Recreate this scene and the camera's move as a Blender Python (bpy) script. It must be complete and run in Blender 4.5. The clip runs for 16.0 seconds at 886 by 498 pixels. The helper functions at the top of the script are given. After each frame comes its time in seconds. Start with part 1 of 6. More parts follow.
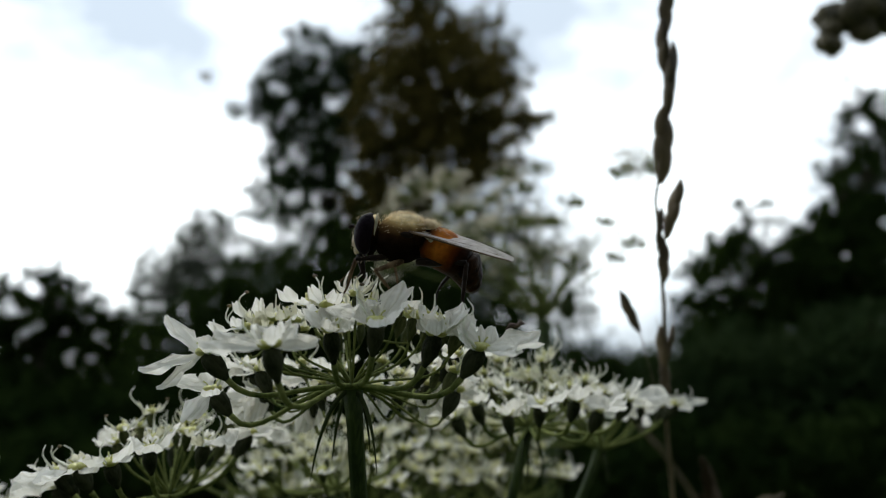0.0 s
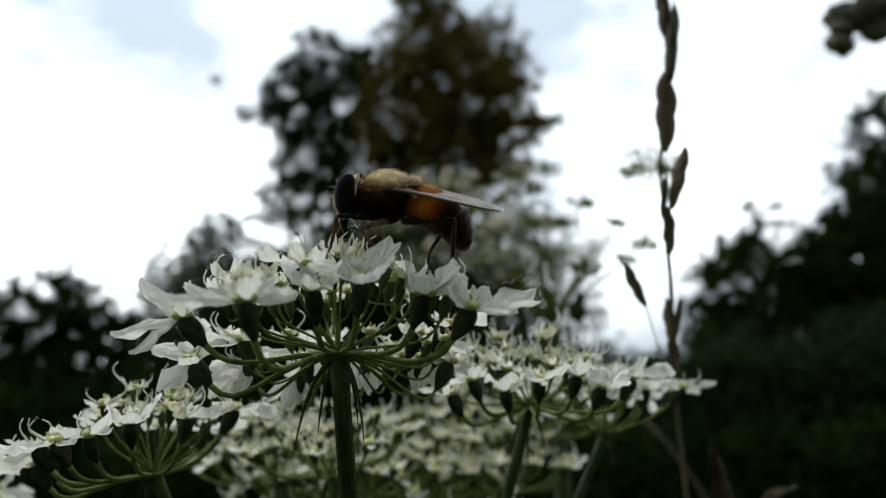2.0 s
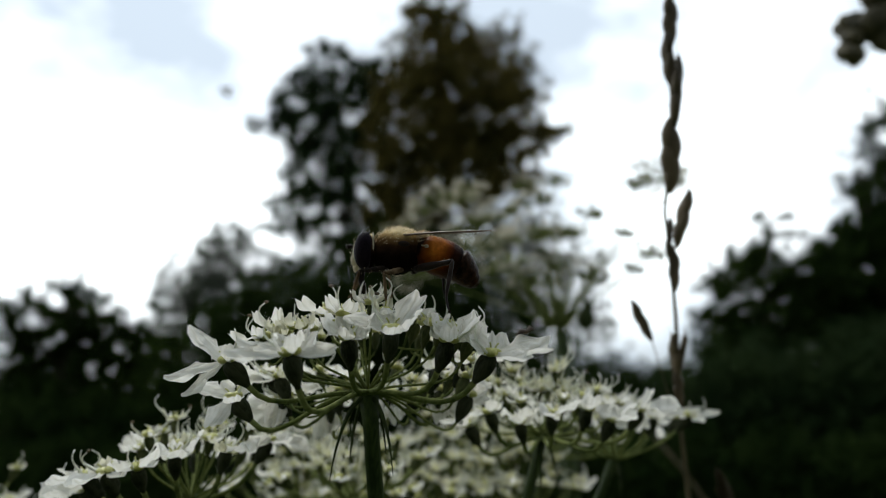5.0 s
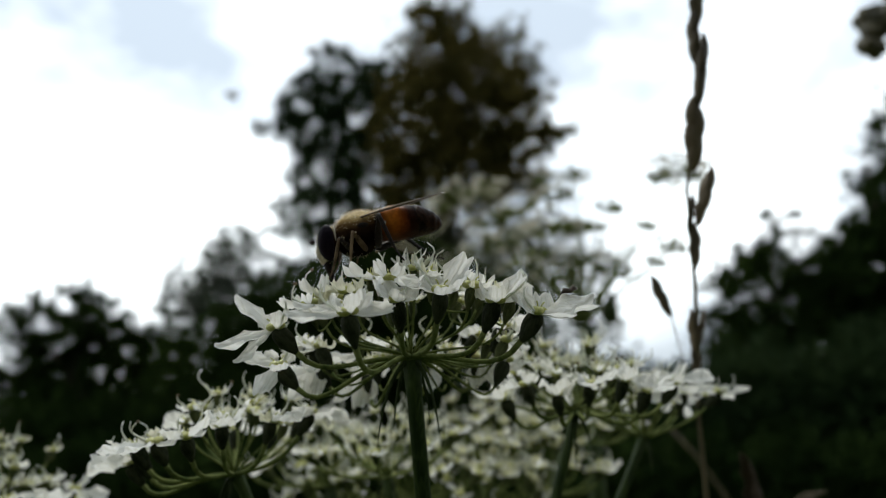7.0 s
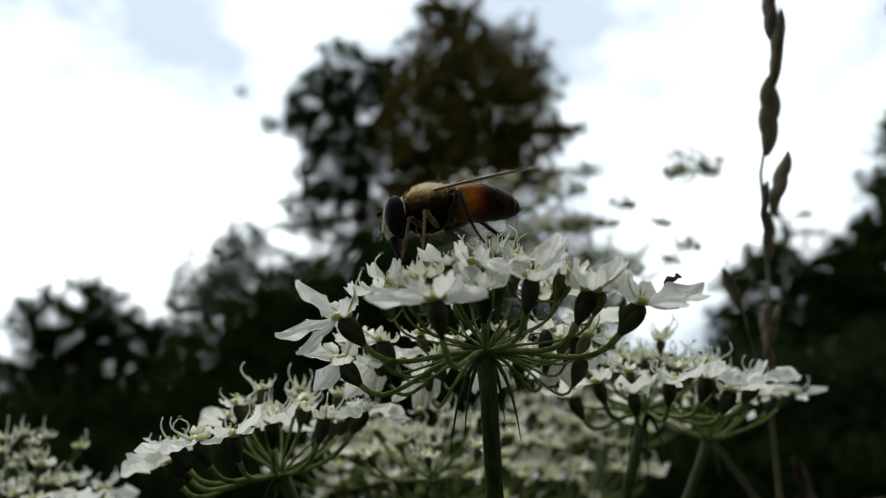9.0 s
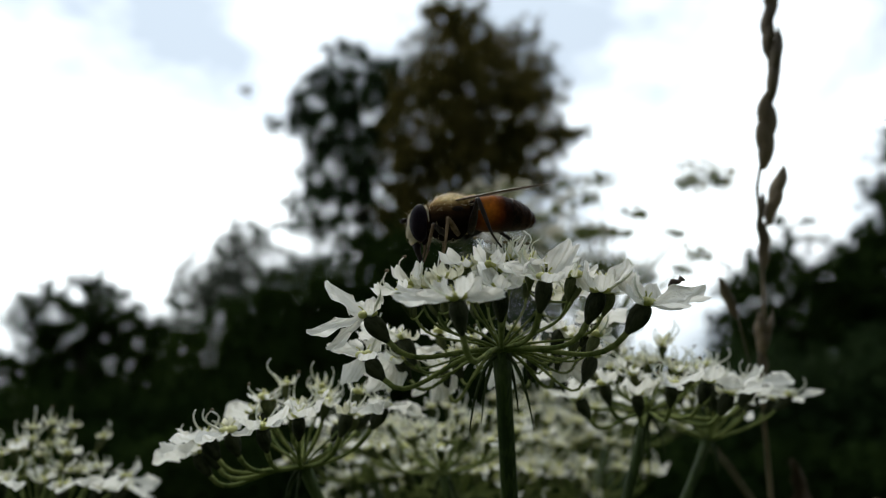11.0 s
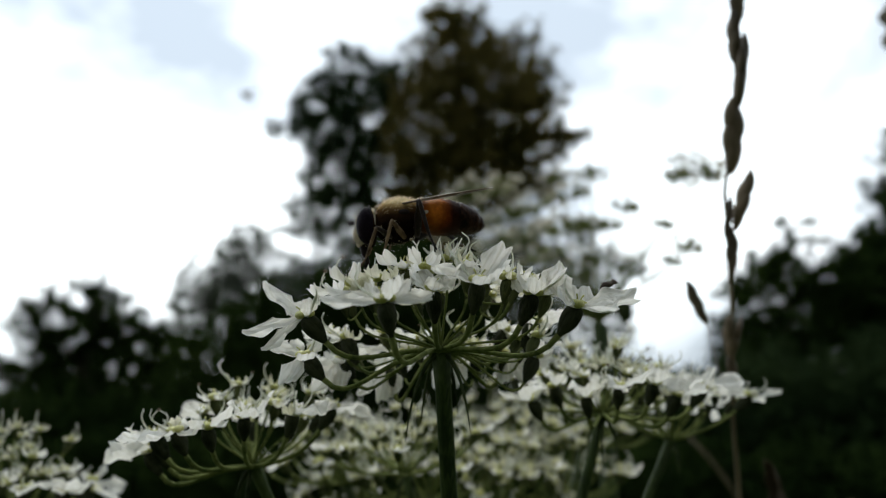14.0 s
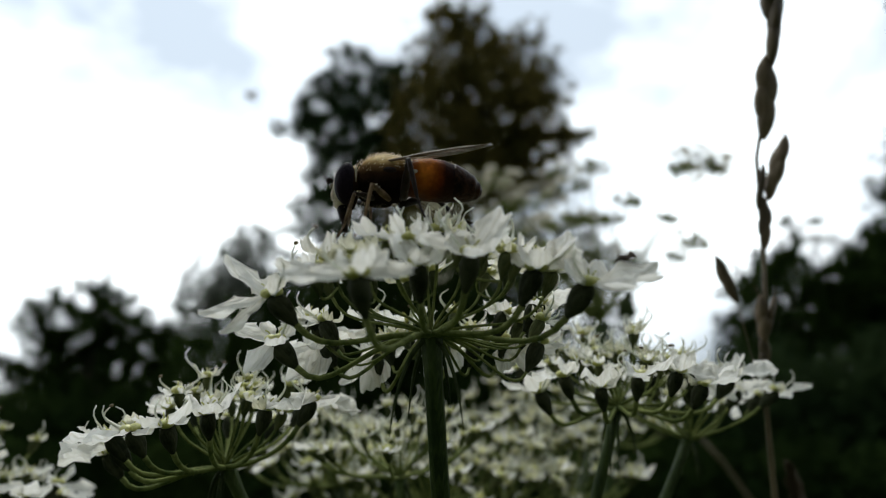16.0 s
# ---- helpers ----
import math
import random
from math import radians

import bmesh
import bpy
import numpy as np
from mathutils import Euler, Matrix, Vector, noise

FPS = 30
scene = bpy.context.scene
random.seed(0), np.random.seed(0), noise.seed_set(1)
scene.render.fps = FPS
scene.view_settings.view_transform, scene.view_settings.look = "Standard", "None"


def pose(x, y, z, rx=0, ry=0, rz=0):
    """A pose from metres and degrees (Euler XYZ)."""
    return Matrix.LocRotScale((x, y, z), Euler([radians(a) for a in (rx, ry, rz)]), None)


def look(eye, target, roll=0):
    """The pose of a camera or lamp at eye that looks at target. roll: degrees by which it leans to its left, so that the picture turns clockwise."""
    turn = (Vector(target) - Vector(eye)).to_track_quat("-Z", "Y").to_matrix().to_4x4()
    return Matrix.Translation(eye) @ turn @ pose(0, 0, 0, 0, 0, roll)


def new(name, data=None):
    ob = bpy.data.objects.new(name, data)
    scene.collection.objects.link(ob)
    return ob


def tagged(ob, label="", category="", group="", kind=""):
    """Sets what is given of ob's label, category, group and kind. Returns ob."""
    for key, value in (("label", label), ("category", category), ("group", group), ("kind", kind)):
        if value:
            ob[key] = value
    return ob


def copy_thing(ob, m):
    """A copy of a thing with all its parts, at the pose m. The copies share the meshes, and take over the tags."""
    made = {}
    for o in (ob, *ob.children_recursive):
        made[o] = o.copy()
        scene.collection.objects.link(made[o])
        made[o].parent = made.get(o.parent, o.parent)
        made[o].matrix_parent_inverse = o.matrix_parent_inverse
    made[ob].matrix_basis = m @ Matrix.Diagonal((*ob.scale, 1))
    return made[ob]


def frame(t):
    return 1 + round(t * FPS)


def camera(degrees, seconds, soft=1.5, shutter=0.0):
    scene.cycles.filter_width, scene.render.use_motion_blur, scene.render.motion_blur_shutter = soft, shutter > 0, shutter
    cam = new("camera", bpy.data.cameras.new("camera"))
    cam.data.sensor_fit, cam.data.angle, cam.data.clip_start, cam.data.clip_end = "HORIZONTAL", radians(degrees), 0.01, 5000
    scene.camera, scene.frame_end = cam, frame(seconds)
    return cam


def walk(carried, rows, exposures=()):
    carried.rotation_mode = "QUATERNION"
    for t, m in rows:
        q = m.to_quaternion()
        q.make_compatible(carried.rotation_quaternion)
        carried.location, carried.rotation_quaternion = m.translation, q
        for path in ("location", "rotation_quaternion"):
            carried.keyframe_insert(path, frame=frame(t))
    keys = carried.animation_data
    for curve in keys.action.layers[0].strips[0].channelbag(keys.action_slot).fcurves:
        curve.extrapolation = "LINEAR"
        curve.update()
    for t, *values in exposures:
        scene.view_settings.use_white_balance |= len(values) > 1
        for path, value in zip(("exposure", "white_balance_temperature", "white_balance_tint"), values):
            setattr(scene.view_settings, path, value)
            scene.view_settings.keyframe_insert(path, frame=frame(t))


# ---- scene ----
MM = 0.001

# ---- camera ----
cam = camera(68.0, 16.0, soft=1.0)
cam.data.dof.use_dof = True
cam.data.dof.focus_distance = 0.0645
cam.data.dof.aperture_fstop = 22.0
walk(cam, [
    (0, pose(0.00421, -0.00489, 1.15614, 100.560, 0.826, -3.015)),
    (0.5, pose(0.00402, -0.00750, 1.15655, 100.692, 0.818, -2.844)),
    (1, pose(0.00470, -0.00831, 1.15540, 100.778, 0.546, -2.750)),
    (1.5, pose(0.00664, -0.00566, 1.15422, 100.809, 0.628, -2.521)),
    (2, pose(0.00607, -0.00061, 1.15269, 100.829, 0.705, -2.282)),
    (2.5, pose(0.00470, 0.00083, 1.15334, 100.917, 0.542, -2.100)),
    (3, pose(0.00562, 0.00138, 1.15379, 101.105, 0.334, -2.029)),
    (3.5, pose(0.00553, -0.00135, 1.15568, 101.265, 0.444, -1.878)),
    (4, pose(0.00608, -0.00530, 1.15571, 101.447, 0.512, -1.726)),
    (6.5, pose(0.00127, -0.00758, 1.15359, 101.832, 0.726, -1.125)),
    (7, pose(0.00047, -0.00745, 1.15191, 101.832, 0.909, -0.930)),
    (7.5, pose(-0.00387, -0.00543, 1.15167, 101.828, 0.388, -0.928)),
    (8, pose(-0.00547, -0.00138, 1.14937, 101.759, 0.207, -0.774)),
    (8.5, pose(-0.00717, 0.00019, 1.15059, 101.584, 0.434, -0.436)),
    (9, pose(-0.00656, -0.00017, 1.15192, 101.618, 0.334, -0.363)),
    (11.5, pose(-0.00914, -0.00680, 1.15116, 101.805, -0.631, -0.449)),
    (12, pose(-0.00966, -0.00955, 1.15162, 101.888, -0.755, -0.555)),
    (12.5, pose(-0.00903, -0.01197, 1.15206, 102.044, -0.943, -0.641)),
    (13, pose(-0.00727, -0.01278, 1.15086, 102.013, -0.500, -0.437)),
    (13.5, pose(-0.00447, -0.00882, 1.15123, 102.044, -0.452, -0.331)),
    (14, pose(-0.00180, -0.00520, 1.15104, 102.029, -0.234, -0.169)),
    (14.5, pose(0.00000, 0.00000, 1.15000, 102.000, -0.000, 0.000)),
    (15, pose(0.00072, 0.00196, 1.15088, 102.032, 0.292, 0.244)),
    (15.5, pose(0.00049, 0.00291, 1.15036, 102.052, 0.251, 0.325)),
    (16, pose(-0.00049, 0.00447, 1.15023, 102.025, -0.200, 0.203)),
], exposures=[(0, 0.05, 6380, 6), (16, 0.05, 6380, 6)])

# ---- daylight: a bright broken overcast ----
SUN_ELEVATION, SUN_ROTATION = radians(56), radians(-14)
world = bpy.data.worlds.new("overcast_sky")
scene.world = world
world.use_nodes = True
wn, wl = world.node_tree.nodes, world.node_tree.links
wn.clear()
sky = wn.new("ShaderNodeTexSky")
sky.sky_type, sky.sun_disc = "NISHITA", False
sky.sun_elevation, sky.sun_rotation = SUN_ELEVATION, SUN_ROTATION
blue = wn.new("ShaderNodeBackground")
blue.inputs["Strength"].default_value = 0.1
wl.new(sky.outputs[0], blue.inputs["Color"])
wcoord = wn.new("ShaderNodeTexCoord")
wmap = wn.new("ShaderNodeMapping")
wmap.inputs["Location"].default_value = (0.2, 1.1, 0.9)
wmap.inputs["Scale"].default_value = (1.0, 1.0, 1.7)
wmap.inputs["Rotation"].default_value = (0, 0, radians(-63))
wl.new(wcoord.outputs["Generated"], wmap.inputs["Vector"])
wnoise = wn.new("ShaderNodeTexNoise")
wnoise.inputs["Scale"].default_value, wnoise.inputs["Detail"].default_value = 2.3, 6.0
wnoise.inputs["Roughness"].default_value = 0.5
wl.new(wmap.outputs[0], wnoise.inputs["Vector"])
wramp = wn.new("ShaderNodeValToRGB")
wramp.color_ramp.elements[0].position, wramp.color_ramp.elements[0].color = 0.43, (0.42, 0.47, 0.54, 1)
wramp.color_ramp.elements[1].position, wramp.color_ramp.elements[1].color = 0.64, (1.26, 1.30, 1.33, 1)
# the cloud is thin and white low down, thicker and greyer higher up
wsep = wn.new("ShaderNodeSeparateXYZ")
wl.new(wcoord.outputs["Generated"], wsep.inputs[0])
whigh = wn.new("ShaderNodeMapRange")
whigh.inputs["From Min"].default_value, whigh.inputs["From Max"].default_value = 0.34, 0.50
whigh.inputs["To Min"].default_value, whigh.inputs["To Max"].default_value = 0.10, -0.07
wl.new(wsep.outputs[2], whigh.inputs["Value"])
wsum = wn.new("ShaderNodeMath")
wl.new(wnoise.outputs["Fac"], wsum.inputs[0])
wl.new(whigh.outputs[0], wsum.inputs[1])
wl.new(wsum.outputs[0], wramp.inputs["Fac"])
# thin cloud glows towards the hidden sun and dims away from it
wdot = wn.new("ShaderNodeVectorMath")
wdot.operation = "DOT_PRODUCT"
wdot.inputs[1].default_value = (math.sin(SUN_ROTATION) * math.cos(SUN_ELEVATION), math.cos(SUN_ROTATION) * math.cos(SUN_ELEVATION), math.sin(SUN_ELEVATION))
wl.new(wcoord.outputs["Generated"], wdot.inputs[0])
wglow = wn.new("ShaderNodeMapRange")
wglow.interpolation_type = "SMOOTHSTEP"
wglow.inputs["From Min"].default_value, wglow.inputs["From Max"].default_value = -0.35, 1.0
wglow.inputs["To Min"].default_value, wglow.inputs["To Max"].default_value = 0.17, 1.8
wl.new(wdot.outputs["Value"], wglow.inputs["Value"])
cloud = wn.new("ShaderNodeBackground")
wl.new(wglow.outputs[0], cloud.inputs["Strength"])
wl.new(wramp.outputs["Color"], cloud.inputs["Color"])
wmix = wn.new("ShaderNodeMixShader")
wmix.inputs[0].default_value = 0.92
wl.new(blue.outputs[0], wmix.inputs[1])
wl.new(cloud.outputs[0], wmix.inputs[2])
wout = wn.new("ShaderNodeOutputWorld")
wl.new(wmix.outputs[0], wout.inputs["Surface"])

sun_data = bpy.data.lights.new("sun", "SUN")
sun_data.energy, sun_data.angle, sun_data.color = 1.7, radians(12), (1.0, 0.96, 0.9)
sun = new("sun", sun_data)
sun.matrix_world = look((0, 0, 30), (-30 * math.sin(SUN_ROTATION) / math.tan(SUN_ELEVATION),
                                     -30 * math.cos(SUN_ROTATION) / math.tan(SUN_ELEVATION), 0))


# ---- materials ----
def material(name, dark, light, scale, rough=0.6, bump=0.2, fine=6.0, through_light=0.0, vary=0.15, spec=0.35, stretch=(1, 1, 1)):
    """Two-scale mottled surface between two colours; through_light lets daylight pass as in leaves and petals."""
    m = bpy.data.materials.new(name)
    m.use_nodes = True
    n, l = m.node_tree.nodes, m.node_tree.links
    n.clear()
    out = n.new("ShaderNodeOutputMaterial")
    bs = n.new("ShaderNodeBsdfPrincipled")
    bs.inputs["Roughness"].default_value = rough
    bs.inputs["Specular IOR Level"].default_value = spec
    tc = n.new("ShaderNodeTexCoord")
    mp = n.new("ShaderNodeMapping")
    mp.inputs["Scale"].default_value = stretch
    l.new(tc.outputs["Object"], mp.inputs["Vector"])
    a = n.new("ShaderNodeTexNoise")
    a.inputs["Scale"].default_value, a.inputs["Detail"].default_value = scale, 3
    b = n.new("ShaderNodeTexNoise")
    b.inputs["Scale"].default_value, b.inputs["Detail"].default_value = scale * fine, 2
    l.new(mp.outputs[0], a.inputs["Vector"])
    l.new(mp.outputs[0], b.inputs["Vector"])
    add = n.new("ShaderNodeMath")
    add.operation = "MULTIPLY_ADD"
    add.inputs[1].default_value, add.inputs[2].default_value = 0.45, -0.22
    l.new(b.outputs["Fac"], add.inputs[0])
    tot = n.new("ShaderNodeMath")
    l.new(a.outputs["Fac"], tot.inputs[0])
    l.new(add.outputs[0], tot.inputs[1])
    info = n.new("ShaderNodeObjectInfo")
    sh = n.new("ShaderNodeMath")
    sh.operation = "MULTIPLY_ADD"
    sh.inputs[1].default_value, sh.inputs[2].default_value = vary * 2, -vary
    l.new(info.outputs["Random"], sh.inputs[0])
    tot2 = n.new("ShaderNodeMath")
    l.new(tot.outputs[0], tot2.inputs[0])
    l.new(sh.outputs[0], tot2.inputs[1])
    ramp = n.new("ShaderNodeValToRGB")
    ramp.color_ramp.elements[0].position, ramp.color_ramp.elements[0].color = 0.3, (*dark, 1)
    ramp.color_ramp.elements[1].position, ramp.color_ramp.elements[1].color = 0.7, (*light, 1)
    l.new(tot2.outputs[0], ramp.inputs["Fac"])
    l.new(ramp.outputs["Color"], bs.inputs["Base Color"])
    bp = n.new("ShaderNodeBump")
    bp.inputs["Strength"].default_value, bp.inputs["Distance"].default_value = bump, 0.5 / scale
    l.new(tot.outputs[0], bp.inputs["Height"])
    l.new(bp.outputs[0], bs.inputs["Normal"])
    if through_light:
        tr = n.new("ShaderNodeBsdfTranslucent")
        l.new(ramp.outputs["Color"], tr.inputs["Color"])
        l.new(bp.outputs[0], tr.inputs["Normal"])
        mx = n.new("ShaderNodeMixShader")
        mx.inputs[0].default_value = through_light
        l.new(bs.outputs[0], mx.inputs[1])
        l.new(tr.outputs[0], mx.inputs[2])
        l.new(mx.outputs[0], out.inputs["Surface"])
    else:
        l.new(bs.outputs[0], out.inputs["Surface"])
    return m


PETAL = material("white_petal", (0.78, 0.755, 0.66), (0.96, 0.94, 0.89), 330, 0.55, 0.4, 3, 0.5, 0.1, 0.2, (0.3, 8.0, 1))
CREAM_PETAL = material("cream_petal", (0.55, 0.53, 0.35), (0.86, 0.835, 0.69), 330, 0.55, 0.4, 3, 0.42, 0.15, 0.2, (0.3, 8.0, 1))
# far petals seen against the sky: their backlit shade is put into the colour
SHADED_PETAL = material("faded_petal", (0.34, 0.32, 0.23), (0.64, 0.60, 0.48), 260, 0.7, 0.3, 3, 0.3, 0.25, 0.1)
YOUNG_OVARY = material("young_green_ovary", (0.035, 0.045, 0.016), (0.11, 0.12, 0.05), 900, 0.6, 0.45, 5, 0.0, 0.15, 0.03, (1.6, 1.6, 0.5))
OVARY = material("dark_green_ovary", (0.014, 0.018, 0.008), (0.05, 0.055, 0.03), 900, 0.6, 0.45, 5, 0.0, 0.15, 0.03, (1.6, 1.6, 0.5))
PEDICEL = material("green_pedicel", (0.075, 0.10, 0.028), (0.21, 0.235, 0.075), 700, 0.8, 0.4, 5, 0.0, 0.15, 0.06)
STEM = material("ridged_green_stem", (0.018, 0.032, 0.008), (0.068, 0.098, 0.024), 500, 0.5, 0.3, 6, 0.0, 0.1, 0.15, (1, 1, 0.15))
NECTARY = material("yellow_green_nectary", (0.42, 0.42, 0.10), (0.68, 0.66, 0.26), 1500, 0.35, 0.3, 4, 0.15, 0.2, 0.5)
STAMEN = material("pale_filament", (0.70, 0.71, 0.56), (0.86, 0.86, 0.78), 1500, 0.5, 0.1, 4, 0.3, 0.1)
ANTHER = material("dark_anther", (0.05, 0.04, 0.02), (0.17, 0.13, 0.06), 2500, 0.7, 0.2)
BROWN = material("withered_brown", (0.03, 0.02, 0.012), (0.08, 0.055, 0.032), 1200, 0.7, 0.3, 4, 0.2)
BRACT = material("dark_bract", (0.018, 0.028, 0.010), (0.05, 0.065, 0.025), 800, 0.7, 0.2, 6, 0.0, 0.15, 0.05)
HUSK = material("dry_grass_husk", (0.075, 0.055, 0.032), (0.19, 0.14, 0.08), 400, 0.55, 0.4, 5, 0.12, 0.25, 0.35, (2.5, 2.5, 0.3))
STRAW = material("dry_grass_stalk", (0.07, 0.055, 0.028), (0.16, 0.125, 0.065), 500, 0.5, 0.2, 5, 0.1, 0.1, 0.35, (1, 1, 0.2))
FRUIT = material("olive_brown_fruit", (0.045, 0.04, 0.018), (0.12, 0.10, 0.05), 300, 0.6, 0.4, 5, 0.15)
BARK = material("brown_bark", (0.035, 0.027, 0.02), (0.11, 0.09, 0.07), 2.2, 0.9, 0.6, 6, 0, 0.1, 0.2, (1, 1, 0.3))
LEAF_GREEN = material("dark_green_leaf", (0.016, 0.03, 0.011), (0.045, 0.07, 0.024), 0.9, 0.6, 0.1, 9, 0.08, 0.1, 0.01)
LEAF_BROWN = material("brownish_green_leaf", (0.045, 0.048, 0.013), (0.14, 0.112, 0.032), 0.7, 0.6, 0.1, 9, 0.32, 0.1, 0.01)
# distance haze is mixed into this grey-green leaf colour
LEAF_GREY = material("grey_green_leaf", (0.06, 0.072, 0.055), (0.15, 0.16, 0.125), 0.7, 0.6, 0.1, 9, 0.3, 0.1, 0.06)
# the thickets' deep shade is put into this dark green leaf colour
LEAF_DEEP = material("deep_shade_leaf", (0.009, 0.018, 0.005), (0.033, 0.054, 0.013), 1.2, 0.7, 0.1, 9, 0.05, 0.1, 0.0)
TURF = material("rough_meadow_turf", (0.014, 0.026, 0.008), (0.048, 0.066, 0.021), 0.6, 0.9, 0.6, 12, 0, 0.0, 0.1)


# ---- mesh helpers ----
def mesh_of(name, bm, mat, smooth=True):
    me = bpy.data.meshes.new(name)
    bm.to_mesh(me)
    bm.free()
    me.materials.append(mat)
    if smooth:
        me.polygons.foreach_set("use_smooth", [True] * len(me.polygons))
    return me


def place(name, me, parent=None, m=None, label=""):
    ob = new(name, me)
    if parent is not None:
        ob.parent = parent
    if m is not None:
        ob.matrix_basis = m
    if label:
        ob["label"] = label
    return ob


def part(name, bm, mat, parent, label="", m=None, smooth=True):
    return place(name, mesh_of(name, bm, mat, smooth), parent, m, label)


def basis(origin, z, x):
    """A pose at origin whose z axis points along z and whose x axis leans towards x."""
    z = Vector(z).normalized()
    x = Vector(x)
    x = x - z * x.dot(z)
    if x.length < 1e-9:
        x = z.orthogonal()
    x.normalize()
    y = z.cross(x)
    m = Matrix((x, y, z)).transposed().to_4x4()
    m.translation = origin
    return m


def tube(bm, pts, radii, sides=7, ridge=0.0):
    """A round stalk along points; ridge makes it fluted."""
    pts = [Vector(p) for p in pts]
    rings, ref = [], None
    for i, p in enumerate(pts):
        d = (pts[min(i + 1, len(pts) - 1)] - pts[max(i - 1, 0)]).normalized()
        if ref is None:
            ref = d.orthogonal().normalized()
        ref = (ref - d * ref.dot(d)).normalized()
        side = d.cross(ref)
        r = radii[i] if isinstance(radii, (list, tuple)) else radii
        ring = []
        for k in range(sides):
            a = 2 * math.pi * k / sides
            rr = r * (1 + (ridge if k % 2 else -ridge))
            ring.append(bm.verts.new(p + (ref * math.cos(a) + side * math.sin(a)) * rr))
        rings.append(ring)
    for a, b in zip(rings, rings[1:]):
        for k in range(sides):
            bm.faces.new((a[k], a[(k + 1) % sides], b[(k + 1) % sides], b[k]))
    for ring in (rings[0][::-1], rings[-1]):
        bm.faces.new(ring)


def bezier(a, b, c, d, n):
    a, b, c, d = (Vector(v) for v in (a, b, c, d))
    return [a * (1 - t) ** 3 + b * 3 * t * (1 - t) ** 2 + c * 3 * t * t * (1 - t) + d * t ** 3 for t in (i / n for i in range(n + 1))]


def lathe(bm, profile, sides, flat=1.0, wave=0.0, waves=0):
    """A turned body round z from (radius, z) pairs, squeezed along y by flat, with waves ridges."""
    rings = []
    for r, z in profile:
        ring = []
        for k in range(sides):
            a = 2 * math.pi * k / sides
            q = r * (1 + wave * math.cos(waves * a))
            ring.append(bm.verts.new((q * math.cos(a), q * math.sin(a) * flat, z)))
        rings.append(ring)
    for a, b in zip(rings, rings[1:]):
        for k in range(sides):
            bm.faces.new((a[k], a[(k + 1) % sides], b[(k + 1) % sides], b[k]))
    bm.faces.new(rings[0][::-1])
    bm.faces.new(rings[-1])


def ellipsoid(bm, centre, radii, seg=14, rings=9, m=None):
    r = bmesh.ops.create_uvsphere(bm, u_segments=seg, v_segments=rings, radius=1.0)
    for v in r["verts"]:
        v.co = Vector((v.co.x * radii[0], v.co.y * radii[1], v.co.z * radii[2]))
        if m is not None:
            v.co = m @ v.co
        v.co += Vector(centre)
    return r["verts"]


# ---- ground and far trees ----
def ground_height(x, y):
    """The meadow is level round the viewer and falls away gently towards the trees."""
    return -0.075 * min(60.0, max(0.0, y - 3.0))


def build_ground():
    bm = bmesh.new()
    n, half = 96, 1500.0
    grid = []
    for i in range(n + 1):
        row = []
        for j in range(n + 1):
            u, v = (i / n * 2 - 1), (j / n * 2 - 1)
            x, y = half * u ** 3, half * v ** 3
            row.append(bm.verts.new((x, y, ground_height(x, y) + 0.05 * noise.noise((x * 0.3, y * 0.3, 0)) * min(1, abs(u) * 5))))
        grid.append(row)
    for i in range(n):
        for j in range(n):
            bm.faces.new((grid[i][j], grid[i + 1][j], grid[i + 1][j + 1], grid[i][j + 1]))
    ob = place("ground", mesh_of("ground", bm, TURF))
    tagged(ob, "rough green meadow turf reaching to the horizon", "ground", kind="structure")


